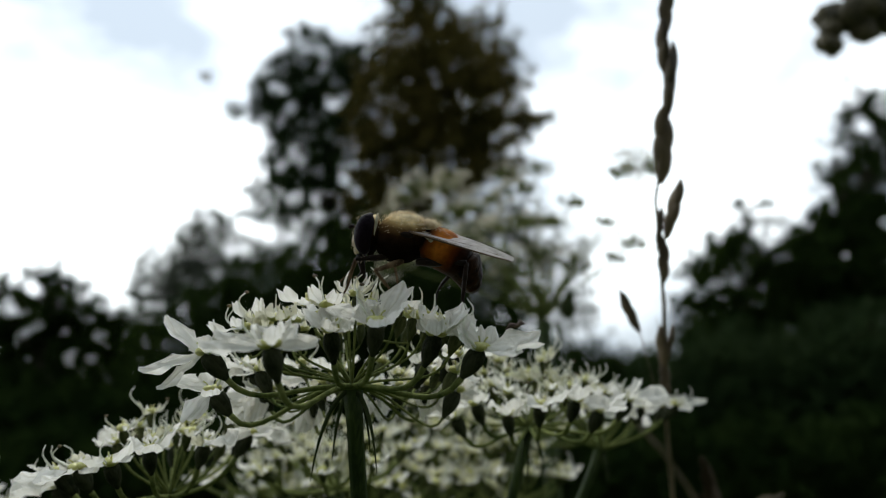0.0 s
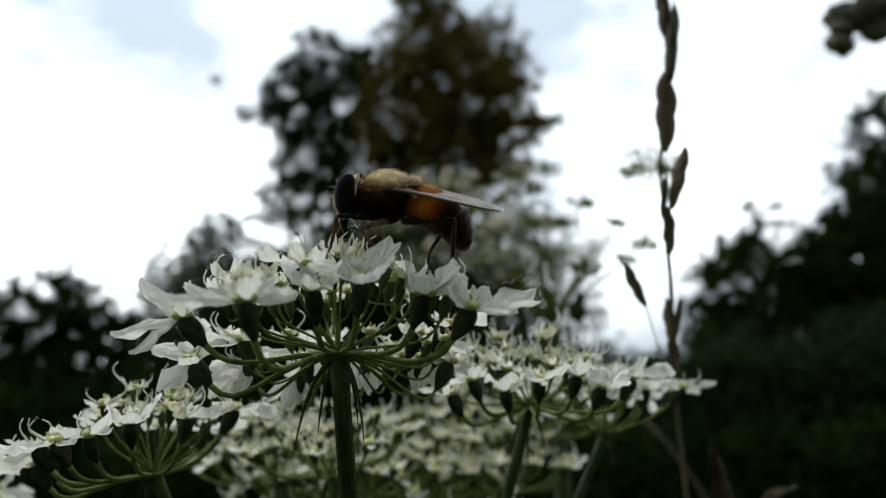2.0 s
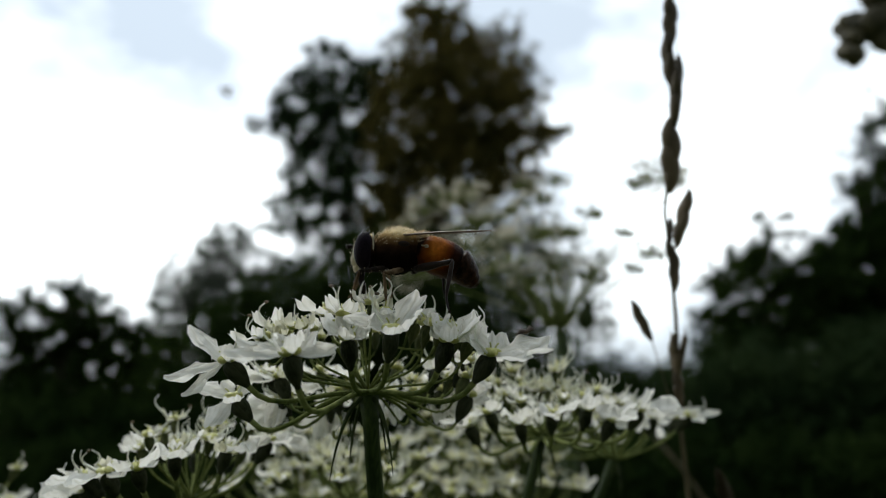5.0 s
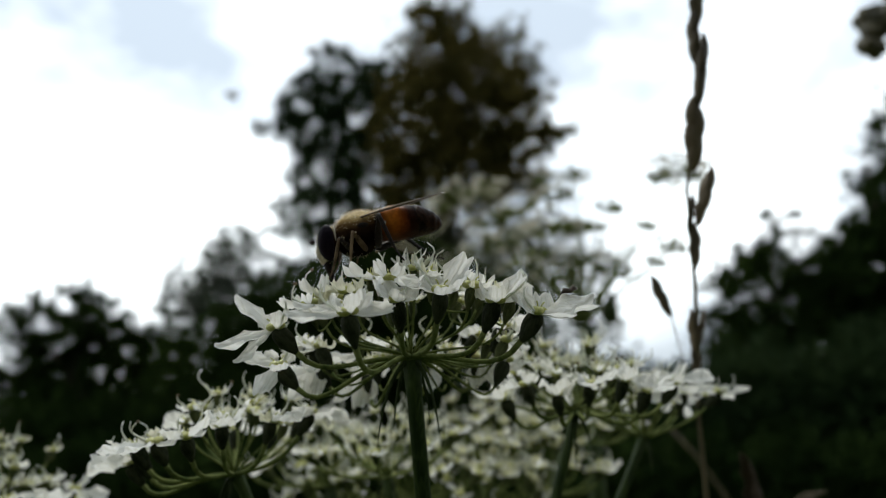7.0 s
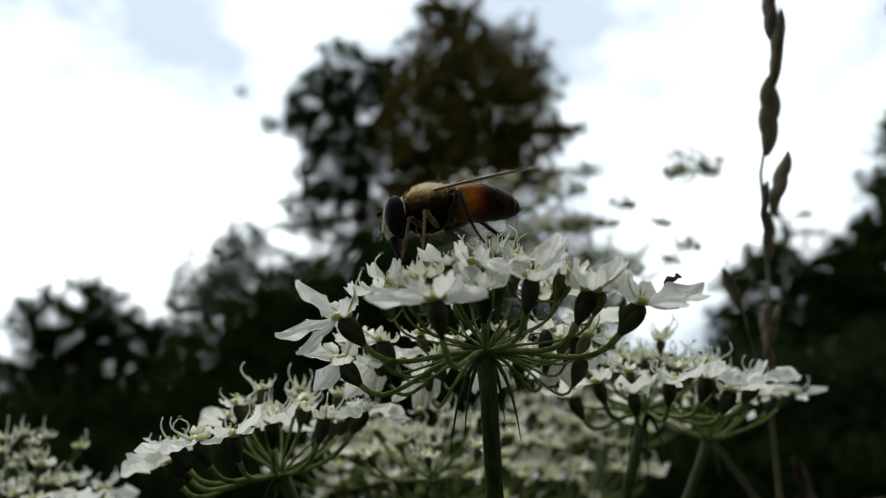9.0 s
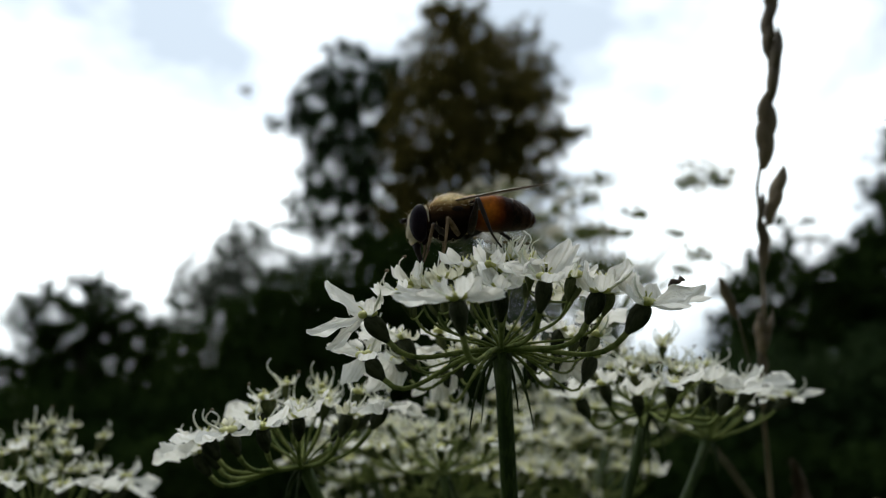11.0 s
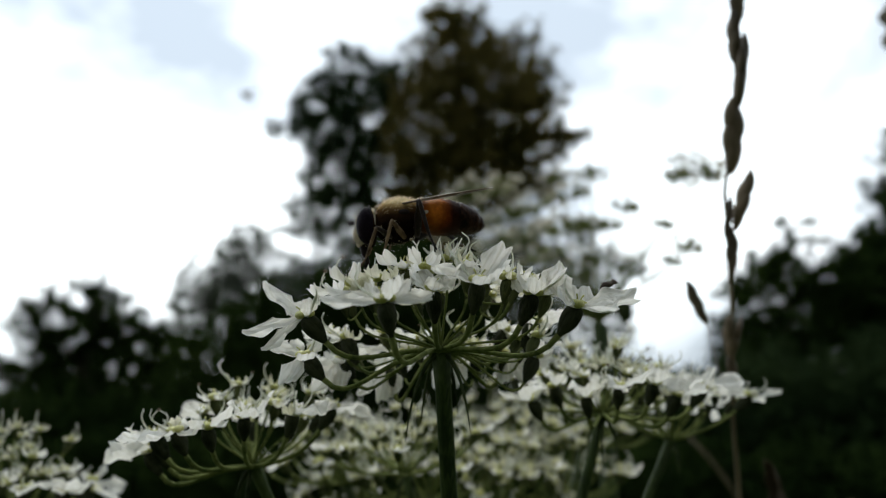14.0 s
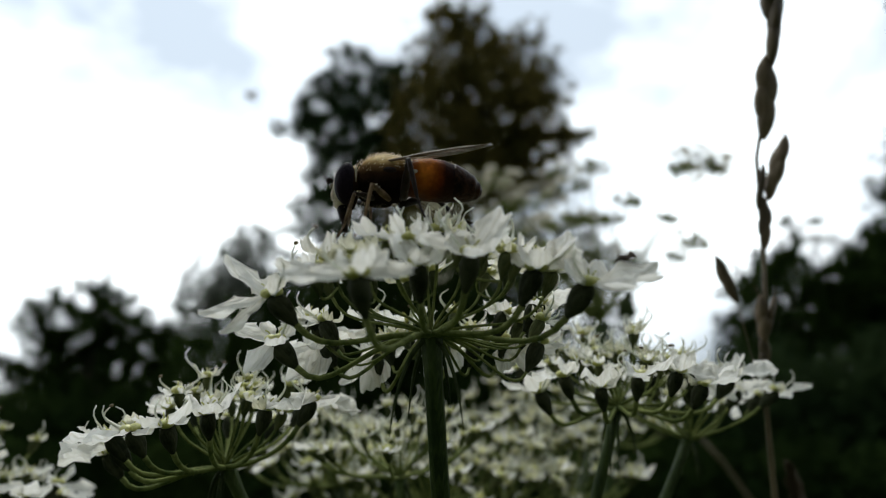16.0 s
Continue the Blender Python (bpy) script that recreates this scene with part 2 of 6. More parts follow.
def foliage(rng, blobs, leaf, clump_gap, per_clump, clump_size, shell=0.45, gaps=1.5):
    """Leaf blades in clumps through a crown of overlapping lobes; blobs are (x, y, z, radius)."""
    verts, faces = [], []
    for bx, by, bz, br in blobs:
        count = max(16, int(4.6 * (br / clump_gap) ** 2.6))
        for _ in range(count):
            d = rng.normal(size=3)
            d /= np.linalg.norm(d)
            rad = br * (shell + (1.08 - shell) * rng.random() ** 0.6) * (1.0 + 0.4 * rng.random() if rng.random() < 0.2 else 1)
            c = np.array((bx, by, bz)) + d * rad * np.array((1, 0.8, 1))
            # uneven growth leaves gaps through the crown
            if c[2] < 0.1 or noise.noise(Vector((c[0] + bx * 0.1, c[1], c[2])) * gaps + Vector((7.3, 1.9, 4.1))) < -0.19 - (0 if gaps else 9):
                continue
            k = max(3, int(per_clump * (0.1 + 0.34 * rng.random())))
            size = clump_size * (0.25 + 0.45 * rng.random())
            # a spray: leaves strung along a twig that points outwards and up
            twig = d + rng.normal(size=3) * 0.5
            pos = c + rng.normal(size=(k, 3)) * size * 0.3 + twig * (rng.random((k, 1)) - 0.5) * size * 1.6
            ax = rng.normal(size=(k, 3))
            ax[:, 2] -= 0.5
            ax /= np.linalg.norm(ax, axis=1)[:, None]
            sd = np.cross(ax, rng.normal(size=(k, 3)))
            sd /= np.linalg.norm(sd, axis=1)[:, None] + 1e-9
            s = leaf * (0.6 + 0.8 * rng.random((k, 1)))
            nrm = np.cross(ax, sd) * 0.12
            quad = np.stack([pos, pos + (ax * 0.45 + sd * 0.32 + nrm) * s, pos + ax * s, pos + (ax * 0.45 - sd * 0.32 + nrm) * s], 1)
            quad[:, :, 2] = np.maximum(quad[:, :, 2], 0.03)
            start = len(verts) * 4
            verts.extend(quad)
            faces.extend((start + 4 * i, start + 4 * i + 1, start + 4 * i + 2, start + 4 * i + 3) for i in range(k))
    v = np.concatenate(verts).reshape(-1, 3)
    me = bpy.data.meshes.new("crown")
    me.from_pydata(v.tolist(), [], faces)
    return me


def build_tree(base, trunk_r, blobs, mat, seed, label, category="tree", name="tree", leaf=0.18, clump_gap=0.30, per_clump=30, clump_size=0.42, shell=0.3, level=True):
    """A tapered trunk with a limb to every lobe of the crown, and leaves in clumps. blobs are offsets from the base."""
    rng = np.random.default_rng(seed)
    fall = ground_height(base[0], base[1])
    root = place(name, None, None, pose(base[0], base[1], fall - 0.02))
    tagged(root, label, category)
    if level:
        # heights are given from the viewer's level, so the trunk grows by the fall of the ground
        blobs = [(x, y, z - fall, r) for x, y, z, r in blobs]
    top = max(b[2] for b in blobs)
    mid = sum(b[0] for b in blobs) / len(blobs)
    bm = bmesh.new()
    spine = [Vector((mid * 0.7 * t + 0.25 * math.sin(4 * t + seed), 0.15 * math.sin(3 * t), top * 0.92 * t)) for t in (i / 8 for i in range(9))]
    tube(bm, spine, [trunk_r * (1.25 if i == 0 else 1 - 0.11 * i) for i in range(9)], 9)
    for bx, by, bz, br in blobs:
        h = min(0.85, max(0.15, (bz - br * 0.8) / max(top, 0.1)))
        a = spine[int(h * 8)]
        b = Vector((bx, by, bz))
        pts = bezier(a, a.lerp(b, 0.35) + Vector((0, 0, 0.1 * br)), a.lerp(b, 0.75), b, 5)
        tube(bm, pts, [trunk_r * 0.4 * (1 - 0.15 * i) for i in range(6)], 6)
        for _ in range(5):
            d = Vector(rng.normal(size=3)).normalized() * br * 0.85
            tube(bm, [b, b + d * 0.5 + Vector((0, 0, 0.08 * br)), b + d], [trunk_r * 0.14, trunk_r * 0.09, trunk_r * 0.03], 5)
    part("trunk", bm, BARK, root)
    me = foliage(rng, blobs, leaf, clump_gap, per_clump, clump_size, shell, 2.1 if trunk_r > 0.1 else 0.0)
    me.materials.append(mat)
    place("crown", me, root)
    return root


build_ground()
TREES = []
TREES.append(build_tree((-0.26, 22.50, 0.00), 0.34, [(0.72, -0.60, 14.12, 1.21), (0.91, -0.59, 12.47, 1.87), (3.37, 0.30, 14.08, 0.83), (3.21, 0.14, 12.24, 1.37), (1.63, -1.12, 10.68, 2.29), (3.27, -0.13, 10.24, 1.67), (-0.02, -0.05, 10.02, 1.87), (1.60, -0.65, 8.31, 1.58), (-0.52, 0.45, 7.99, 1.58), (3.31, -0.54, 8.20, 1.17), (4.91, -0.07, 10.13, 0.50), (5.32, 0.01, 10.24, 0.29)],
           LEAF_BROWN, 3, "tall broad tree with brownish green summer leaves", clump_gap=0.325, clump_size=0.5, per_clump=58))
TREES.append(build_tree((-3.10, 25.57, 0.00), 0.26, [(-0.70, 0.50, 14.27, 1.37), (1.10, 0.49, 13.75, 1.32), (-1.61, 0.02, 13.24, 0.95), (-2.68, -0.17, 12.10, 0.66), (-1.90, -0.71, 11.48, 1.32), (-0.04, -0.21, 11.73, 1.51), (-1.15, -0.17, 9.77, 1.51), (0.70, -0.83, 9.53, 1.51), (-1.76, -0.72, 7.86, 1.32), (0.29, 1.05, 7.63, 1.75), (2.56, 0.36, 7.16, 1.99), (1.4, -1.3, 12.9, 0.95), (1.15, -1.4, 11.0, 1.0), (-3.55, -0.5, 11.65, 0.4), (-2.9, -0.5, 12.75, 0.42), (-2.2, -0.4, 13.6, 0.5)],
           LEAF_GREEN, 5, "leafy dark green tree beside the tall tree", clump_gap=0.325, clump_size=0.5, per_clump=64))
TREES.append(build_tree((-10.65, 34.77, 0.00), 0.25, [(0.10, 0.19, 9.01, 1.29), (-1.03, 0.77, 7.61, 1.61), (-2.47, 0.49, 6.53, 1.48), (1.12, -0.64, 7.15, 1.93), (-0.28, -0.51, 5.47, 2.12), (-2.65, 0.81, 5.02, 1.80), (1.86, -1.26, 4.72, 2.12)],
           LEAF_GREY, 7, "tree farther off with haze put into its grey-green leaves", leaf=0.24, clump_gap=0.44, clump_size=0.6, per_clump=40))
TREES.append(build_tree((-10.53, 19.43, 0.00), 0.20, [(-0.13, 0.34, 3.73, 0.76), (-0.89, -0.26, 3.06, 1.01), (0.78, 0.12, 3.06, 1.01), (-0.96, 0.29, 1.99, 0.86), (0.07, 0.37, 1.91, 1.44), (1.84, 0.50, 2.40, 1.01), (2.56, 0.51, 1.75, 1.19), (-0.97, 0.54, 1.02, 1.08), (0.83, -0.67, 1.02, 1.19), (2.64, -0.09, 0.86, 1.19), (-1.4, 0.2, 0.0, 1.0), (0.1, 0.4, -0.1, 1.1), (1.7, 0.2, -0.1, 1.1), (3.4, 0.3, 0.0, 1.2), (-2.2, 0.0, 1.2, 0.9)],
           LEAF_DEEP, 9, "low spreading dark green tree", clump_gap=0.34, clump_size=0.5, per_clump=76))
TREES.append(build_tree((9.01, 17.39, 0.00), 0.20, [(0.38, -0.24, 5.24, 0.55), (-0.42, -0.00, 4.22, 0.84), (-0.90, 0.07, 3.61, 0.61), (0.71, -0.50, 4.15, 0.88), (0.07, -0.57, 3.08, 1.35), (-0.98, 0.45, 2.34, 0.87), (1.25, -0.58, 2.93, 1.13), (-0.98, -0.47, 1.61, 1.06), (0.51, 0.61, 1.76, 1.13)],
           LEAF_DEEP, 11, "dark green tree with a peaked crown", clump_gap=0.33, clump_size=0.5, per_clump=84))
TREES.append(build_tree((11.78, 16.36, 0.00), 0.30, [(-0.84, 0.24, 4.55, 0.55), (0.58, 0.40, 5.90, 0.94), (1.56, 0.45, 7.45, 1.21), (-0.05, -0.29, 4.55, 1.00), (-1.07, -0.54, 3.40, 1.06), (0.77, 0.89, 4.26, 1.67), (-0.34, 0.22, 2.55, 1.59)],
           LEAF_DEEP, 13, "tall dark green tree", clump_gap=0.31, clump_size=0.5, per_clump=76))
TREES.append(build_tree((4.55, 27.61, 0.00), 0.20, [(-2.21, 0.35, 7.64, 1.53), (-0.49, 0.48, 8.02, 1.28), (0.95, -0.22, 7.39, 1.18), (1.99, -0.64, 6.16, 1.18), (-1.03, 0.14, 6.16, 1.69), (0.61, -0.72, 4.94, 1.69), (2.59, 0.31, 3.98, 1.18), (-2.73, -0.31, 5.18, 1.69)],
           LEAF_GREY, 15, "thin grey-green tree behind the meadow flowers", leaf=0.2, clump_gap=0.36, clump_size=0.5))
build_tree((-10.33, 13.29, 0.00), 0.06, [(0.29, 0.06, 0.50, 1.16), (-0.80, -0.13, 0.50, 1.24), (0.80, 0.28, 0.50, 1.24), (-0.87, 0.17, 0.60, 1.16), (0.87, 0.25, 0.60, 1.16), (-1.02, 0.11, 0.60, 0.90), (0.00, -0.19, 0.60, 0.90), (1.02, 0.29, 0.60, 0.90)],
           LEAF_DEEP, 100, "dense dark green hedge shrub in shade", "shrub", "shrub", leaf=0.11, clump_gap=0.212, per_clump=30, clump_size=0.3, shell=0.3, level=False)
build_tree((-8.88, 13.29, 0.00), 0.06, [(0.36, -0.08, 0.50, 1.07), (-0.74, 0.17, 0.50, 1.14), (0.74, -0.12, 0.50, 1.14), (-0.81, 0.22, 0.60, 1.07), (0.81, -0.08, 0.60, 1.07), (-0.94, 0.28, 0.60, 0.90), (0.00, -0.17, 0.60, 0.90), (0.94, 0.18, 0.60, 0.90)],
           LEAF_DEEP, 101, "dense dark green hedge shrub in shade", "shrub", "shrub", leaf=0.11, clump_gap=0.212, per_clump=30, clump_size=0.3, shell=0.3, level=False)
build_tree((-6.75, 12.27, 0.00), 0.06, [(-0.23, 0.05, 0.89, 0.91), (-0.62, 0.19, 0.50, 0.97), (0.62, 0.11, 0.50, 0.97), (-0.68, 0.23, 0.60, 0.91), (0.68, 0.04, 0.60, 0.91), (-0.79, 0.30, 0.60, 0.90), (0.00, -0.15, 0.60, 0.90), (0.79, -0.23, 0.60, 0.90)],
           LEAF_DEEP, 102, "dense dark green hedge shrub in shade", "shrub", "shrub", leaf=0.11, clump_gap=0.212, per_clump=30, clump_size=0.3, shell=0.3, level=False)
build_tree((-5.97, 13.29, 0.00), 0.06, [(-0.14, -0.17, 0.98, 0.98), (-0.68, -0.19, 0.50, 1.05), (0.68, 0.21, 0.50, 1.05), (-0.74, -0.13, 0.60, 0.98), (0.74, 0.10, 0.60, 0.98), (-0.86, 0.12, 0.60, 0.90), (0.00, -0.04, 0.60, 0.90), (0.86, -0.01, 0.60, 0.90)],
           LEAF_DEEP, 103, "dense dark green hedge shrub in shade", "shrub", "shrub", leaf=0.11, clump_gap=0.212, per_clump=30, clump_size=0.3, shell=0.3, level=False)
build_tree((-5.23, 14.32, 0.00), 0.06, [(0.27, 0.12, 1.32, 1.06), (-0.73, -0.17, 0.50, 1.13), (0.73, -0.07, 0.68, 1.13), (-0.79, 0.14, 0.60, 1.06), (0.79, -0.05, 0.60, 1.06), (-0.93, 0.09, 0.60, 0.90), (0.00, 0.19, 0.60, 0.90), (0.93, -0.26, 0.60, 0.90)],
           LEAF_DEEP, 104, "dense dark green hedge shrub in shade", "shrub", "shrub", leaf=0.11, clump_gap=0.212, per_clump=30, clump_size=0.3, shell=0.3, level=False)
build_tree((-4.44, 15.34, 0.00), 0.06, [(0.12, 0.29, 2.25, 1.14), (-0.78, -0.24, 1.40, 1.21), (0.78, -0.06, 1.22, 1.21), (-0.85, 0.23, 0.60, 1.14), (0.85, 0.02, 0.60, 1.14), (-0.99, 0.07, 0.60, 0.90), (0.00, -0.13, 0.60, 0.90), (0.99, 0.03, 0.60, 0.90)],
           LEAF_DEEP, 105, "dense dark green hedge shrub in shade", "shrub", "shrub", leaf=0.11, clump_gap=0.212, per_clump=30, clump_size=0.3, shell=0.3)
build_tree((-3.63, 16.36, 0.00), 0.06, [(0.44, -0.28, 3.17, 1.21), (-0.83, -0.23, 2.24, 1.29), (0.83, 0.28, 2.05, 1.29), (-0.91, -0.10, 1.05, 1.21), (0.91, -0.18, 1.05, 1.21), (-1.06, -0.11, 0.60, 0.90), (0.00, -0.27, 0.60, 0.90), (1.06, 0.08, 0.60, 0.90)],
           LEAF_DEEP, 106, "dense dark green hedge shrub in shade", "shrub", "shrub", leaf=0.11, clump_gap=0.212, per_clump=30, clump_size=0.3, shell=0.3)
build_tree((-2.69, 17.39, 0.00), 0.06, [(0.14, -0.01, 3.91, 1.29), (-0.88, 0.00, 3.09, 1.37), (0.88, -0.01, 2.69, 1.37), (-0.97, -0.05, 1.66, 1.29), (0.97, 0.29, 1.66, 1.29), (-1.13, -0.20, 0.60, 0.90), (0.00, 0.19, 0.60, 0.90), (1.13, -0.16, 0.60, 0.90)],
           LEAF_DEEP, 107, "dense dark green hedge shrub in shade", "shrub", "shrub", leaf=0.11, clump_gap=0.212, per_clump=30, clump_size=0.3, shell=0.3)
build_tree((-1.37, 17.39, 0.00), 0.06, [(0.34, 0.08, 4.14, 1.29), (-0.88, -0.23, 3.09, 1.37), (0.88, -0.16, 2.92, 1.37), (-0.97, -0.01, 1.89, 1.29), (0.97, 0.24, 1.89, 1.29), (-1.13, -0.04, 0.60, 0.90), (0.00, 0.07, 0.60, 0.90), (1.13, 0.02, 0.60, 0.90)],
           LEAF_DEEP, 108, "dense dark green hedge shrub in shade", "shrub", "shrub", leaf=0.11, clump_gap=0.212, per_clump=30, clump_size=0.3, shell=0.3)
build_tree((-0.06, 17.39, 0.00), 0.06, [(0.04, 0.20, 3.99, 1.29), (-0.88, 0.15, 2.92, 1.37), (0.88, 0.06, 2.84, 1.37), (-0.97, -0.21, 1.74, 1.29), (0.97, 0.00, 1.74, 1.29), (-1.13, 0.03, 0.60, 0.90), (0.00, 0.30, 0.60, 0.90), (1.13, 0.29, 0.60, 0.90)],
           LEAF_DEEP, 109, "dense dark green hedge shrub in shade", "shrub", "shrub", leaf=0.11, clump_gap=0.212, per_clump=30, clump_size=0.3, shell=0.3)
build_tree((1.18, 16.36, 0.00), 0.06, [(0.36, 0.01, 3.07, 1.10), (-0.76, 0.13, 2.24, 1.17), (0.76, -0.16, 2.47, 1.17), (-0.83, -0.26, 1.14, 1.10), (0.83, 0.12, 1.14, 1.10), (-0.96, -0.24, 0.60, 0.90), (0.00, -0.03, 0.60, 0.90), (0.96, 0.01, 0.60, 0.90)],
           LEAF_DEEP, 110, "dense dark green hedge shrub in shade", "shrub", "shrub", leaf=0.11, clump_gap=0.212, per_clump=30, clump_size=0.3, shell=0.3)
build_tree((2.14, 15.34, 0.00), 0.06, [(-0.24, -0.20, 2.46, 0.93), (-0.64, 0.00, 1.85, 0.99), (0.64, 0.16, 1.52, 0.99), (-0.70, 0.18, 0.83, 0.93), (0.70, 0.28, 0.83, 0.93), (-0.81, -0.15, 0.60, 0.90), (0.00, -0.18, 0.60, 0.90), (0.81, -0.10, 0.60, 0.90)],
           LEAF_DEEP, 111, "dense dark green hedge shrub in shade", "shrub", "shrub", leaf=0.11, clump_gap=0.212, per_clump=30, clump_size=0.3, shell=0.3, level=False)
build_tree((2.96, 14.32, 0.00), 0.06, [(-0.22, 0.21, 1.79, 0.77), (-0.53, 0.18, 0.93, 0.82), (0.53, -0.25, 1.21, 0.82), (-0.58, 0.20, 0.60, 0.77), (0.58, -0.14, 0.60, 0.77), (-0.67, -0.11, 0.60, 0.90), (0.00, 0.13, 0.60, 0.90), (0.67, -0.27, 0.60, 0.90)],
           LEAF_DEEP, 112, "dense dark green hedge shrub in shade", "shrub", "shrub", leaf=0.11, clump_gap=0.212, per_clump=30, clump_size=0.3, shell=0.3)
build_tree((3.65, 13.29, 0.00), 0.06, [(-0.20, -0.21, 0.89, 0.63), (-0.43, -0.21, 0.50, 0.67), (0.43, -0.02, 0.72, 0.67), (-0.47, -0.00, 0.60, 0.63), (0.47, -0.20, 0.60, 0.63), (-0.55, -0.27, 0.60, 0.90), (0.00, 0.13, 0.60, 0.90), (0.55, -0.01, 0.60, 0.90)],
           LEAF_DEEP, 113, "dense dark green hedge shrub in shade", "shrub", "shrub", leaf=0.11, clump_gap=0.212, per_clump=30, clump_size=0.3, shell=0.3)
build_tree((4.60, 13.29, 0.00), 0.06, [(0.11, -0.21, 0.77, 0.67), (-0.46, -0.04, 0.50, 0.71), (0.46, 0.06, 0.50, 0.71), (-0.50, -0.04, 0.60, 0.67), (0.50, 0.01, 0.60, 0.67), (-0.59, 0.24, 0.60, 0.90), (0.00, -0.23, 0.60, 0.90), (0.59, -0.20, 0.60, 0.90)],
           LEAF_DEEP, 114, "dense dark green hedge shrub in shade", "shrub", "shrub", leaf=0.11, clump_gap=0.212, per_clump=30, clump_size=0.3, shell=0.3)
build_tree((5.43, 12.27, 0.00), 0.06, [(0.12, 0.06, 0.84, 0.78), (-0.54, 0.03, 0.50, 0.83), (0.54, -0.30, 0.50, 0.83), (-0.59, 0.08, 0.60, 0.78), (0.59, -0.05, 0.60, 0.78), (-0.69, -0.17, 0.60, 0.90), (0.00, -0.04, 0.60, 0.90), (0.69, -0.21, 0.60, 0.90)],
           LEAF_GREEN, 115, "dense dark green hedge shrub in shade", "shrub", "shrub", leaf=0.11, clump_gap=0.212, per_clump=30, clump_size=0.3, shell=0.3)
build_tree((6.36, 12.27, 0.00), 0.06, [(-0.24, 0.23, 1.06, 0.99), (-0.68, 0.27, 0.59, 1.05), (0.68, 0.00, 0.50, 1.05), (-0.74, -0.12, 0.60, 0.99), (0.74, 0.03, 0.60, 0.99), (-0.87, -0.11, 0.60, 0.90), (0.00, 0.00, 0.60, 0.90), (0.87, -0.11, 0.60, 0.90)],
           LEAF_GREEN, 116, "dense dark green hedge shrub in shade", "shrub", "shrub", leaf=0.11, clump_gap=0.212, per_clump=30, clump_size=0.3, shell=0.3)
build_tree((7.60, 12.27, 0.00), 0.06, [(0.28, -0.21, 1.17, 0.99), (-0.68, 0.06, 0.50, 1.05), (0.68, 0.01, 0.50, 1.05), (-0.74, 0.12, 0.60, 0.99), (0.74, -0.07, 0.60, 0.99), (-0.87, -0.19, 0.60, 0.90), (0.00, 0.03, 0.60, 0.90), (0.87, 0.22, 0.60, 0.90)],
           LEAF_GREEN, 117, "dense dark green hedge shrub in shade", "shrub", "shrub", leaf=0.11, clump_gap=0.212, per_clump=30, clump_size=0.3, shell=0.3)
build_tree((8.84, 12.27, 0.00), 0.06, [(0.35, 0.26, 1.44, 1.07), (-0.74, -0.13, 0.50, 1.14), (0.74, 0.02, 0.50, 1.14), (-0.81, 0.10, 0.60, 1.07), (0.81, 0.26, 0.60, 1.07), (-0.94, -0.04, 0.60, 0.90), (0.00, 0.23, 0.60, 0.90), (0.94, -0.26, 0.60, 0.90)],
           LEAF_GREEN, 118, "dense dark green hedge shrub in shade", "shrub", "shrub", leaf=0.11, clump_gap=0.212, per_clump=30, clump_size=0.3, shell=0.3)
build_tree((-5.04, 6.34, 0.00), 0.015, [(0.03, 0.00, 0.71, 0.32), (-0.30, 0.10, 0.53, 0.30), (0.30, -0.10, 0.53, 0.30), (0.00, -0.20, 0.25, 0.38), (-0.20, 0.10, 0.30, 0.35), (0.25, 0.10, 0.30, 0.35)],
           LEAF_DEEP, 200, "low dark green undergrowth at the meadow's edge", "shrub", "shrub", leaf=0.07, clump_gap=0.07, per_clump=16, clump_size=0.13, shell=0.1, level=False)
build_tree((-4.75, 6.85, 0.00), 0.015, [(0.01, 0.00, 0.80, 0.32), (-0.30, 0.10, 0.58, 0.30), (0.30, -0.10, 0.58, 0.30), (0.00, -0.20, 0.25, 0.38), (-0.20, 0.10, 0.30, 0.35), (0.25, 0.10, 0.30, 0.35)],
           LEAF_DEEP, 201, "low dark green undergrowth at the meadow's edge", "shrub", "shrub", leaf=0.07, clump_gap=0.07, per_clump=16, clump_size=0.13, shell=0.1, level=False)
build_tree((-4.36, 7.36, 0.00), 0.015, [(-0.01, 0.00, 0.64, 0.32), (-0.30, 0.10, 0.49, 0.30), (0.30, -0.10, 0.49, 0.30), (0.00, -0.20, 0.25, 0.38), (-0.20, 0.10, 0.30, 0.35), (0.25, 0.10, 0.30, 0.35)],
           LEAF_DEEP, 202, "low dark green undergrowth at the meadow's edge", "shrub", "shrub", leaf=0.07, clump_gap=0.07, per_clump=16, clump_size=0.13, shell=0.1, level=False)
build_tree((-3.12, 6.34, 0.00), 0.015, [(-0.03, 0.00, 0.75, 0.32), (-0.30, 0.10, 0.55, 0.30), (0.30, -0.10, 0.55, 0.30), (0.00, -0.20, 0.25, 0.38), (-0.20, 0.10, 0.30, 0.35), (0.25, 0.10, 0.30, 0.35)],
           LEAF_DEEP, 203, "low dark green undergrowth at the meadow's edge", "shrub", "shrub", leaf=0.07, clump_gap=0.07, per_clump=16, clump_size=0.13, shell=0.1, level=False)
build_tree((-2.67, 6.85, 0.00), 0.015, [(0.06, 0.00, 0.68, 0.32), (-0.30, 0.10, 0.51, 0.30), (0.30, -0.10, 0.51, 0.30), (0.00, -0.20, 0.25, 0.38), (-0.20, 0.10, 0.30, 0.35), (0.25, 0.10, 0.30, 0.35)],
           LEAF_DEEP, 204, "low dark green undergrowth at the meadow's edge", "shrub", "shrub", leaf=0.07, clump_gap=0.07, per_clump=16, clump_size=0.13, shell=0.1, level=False)
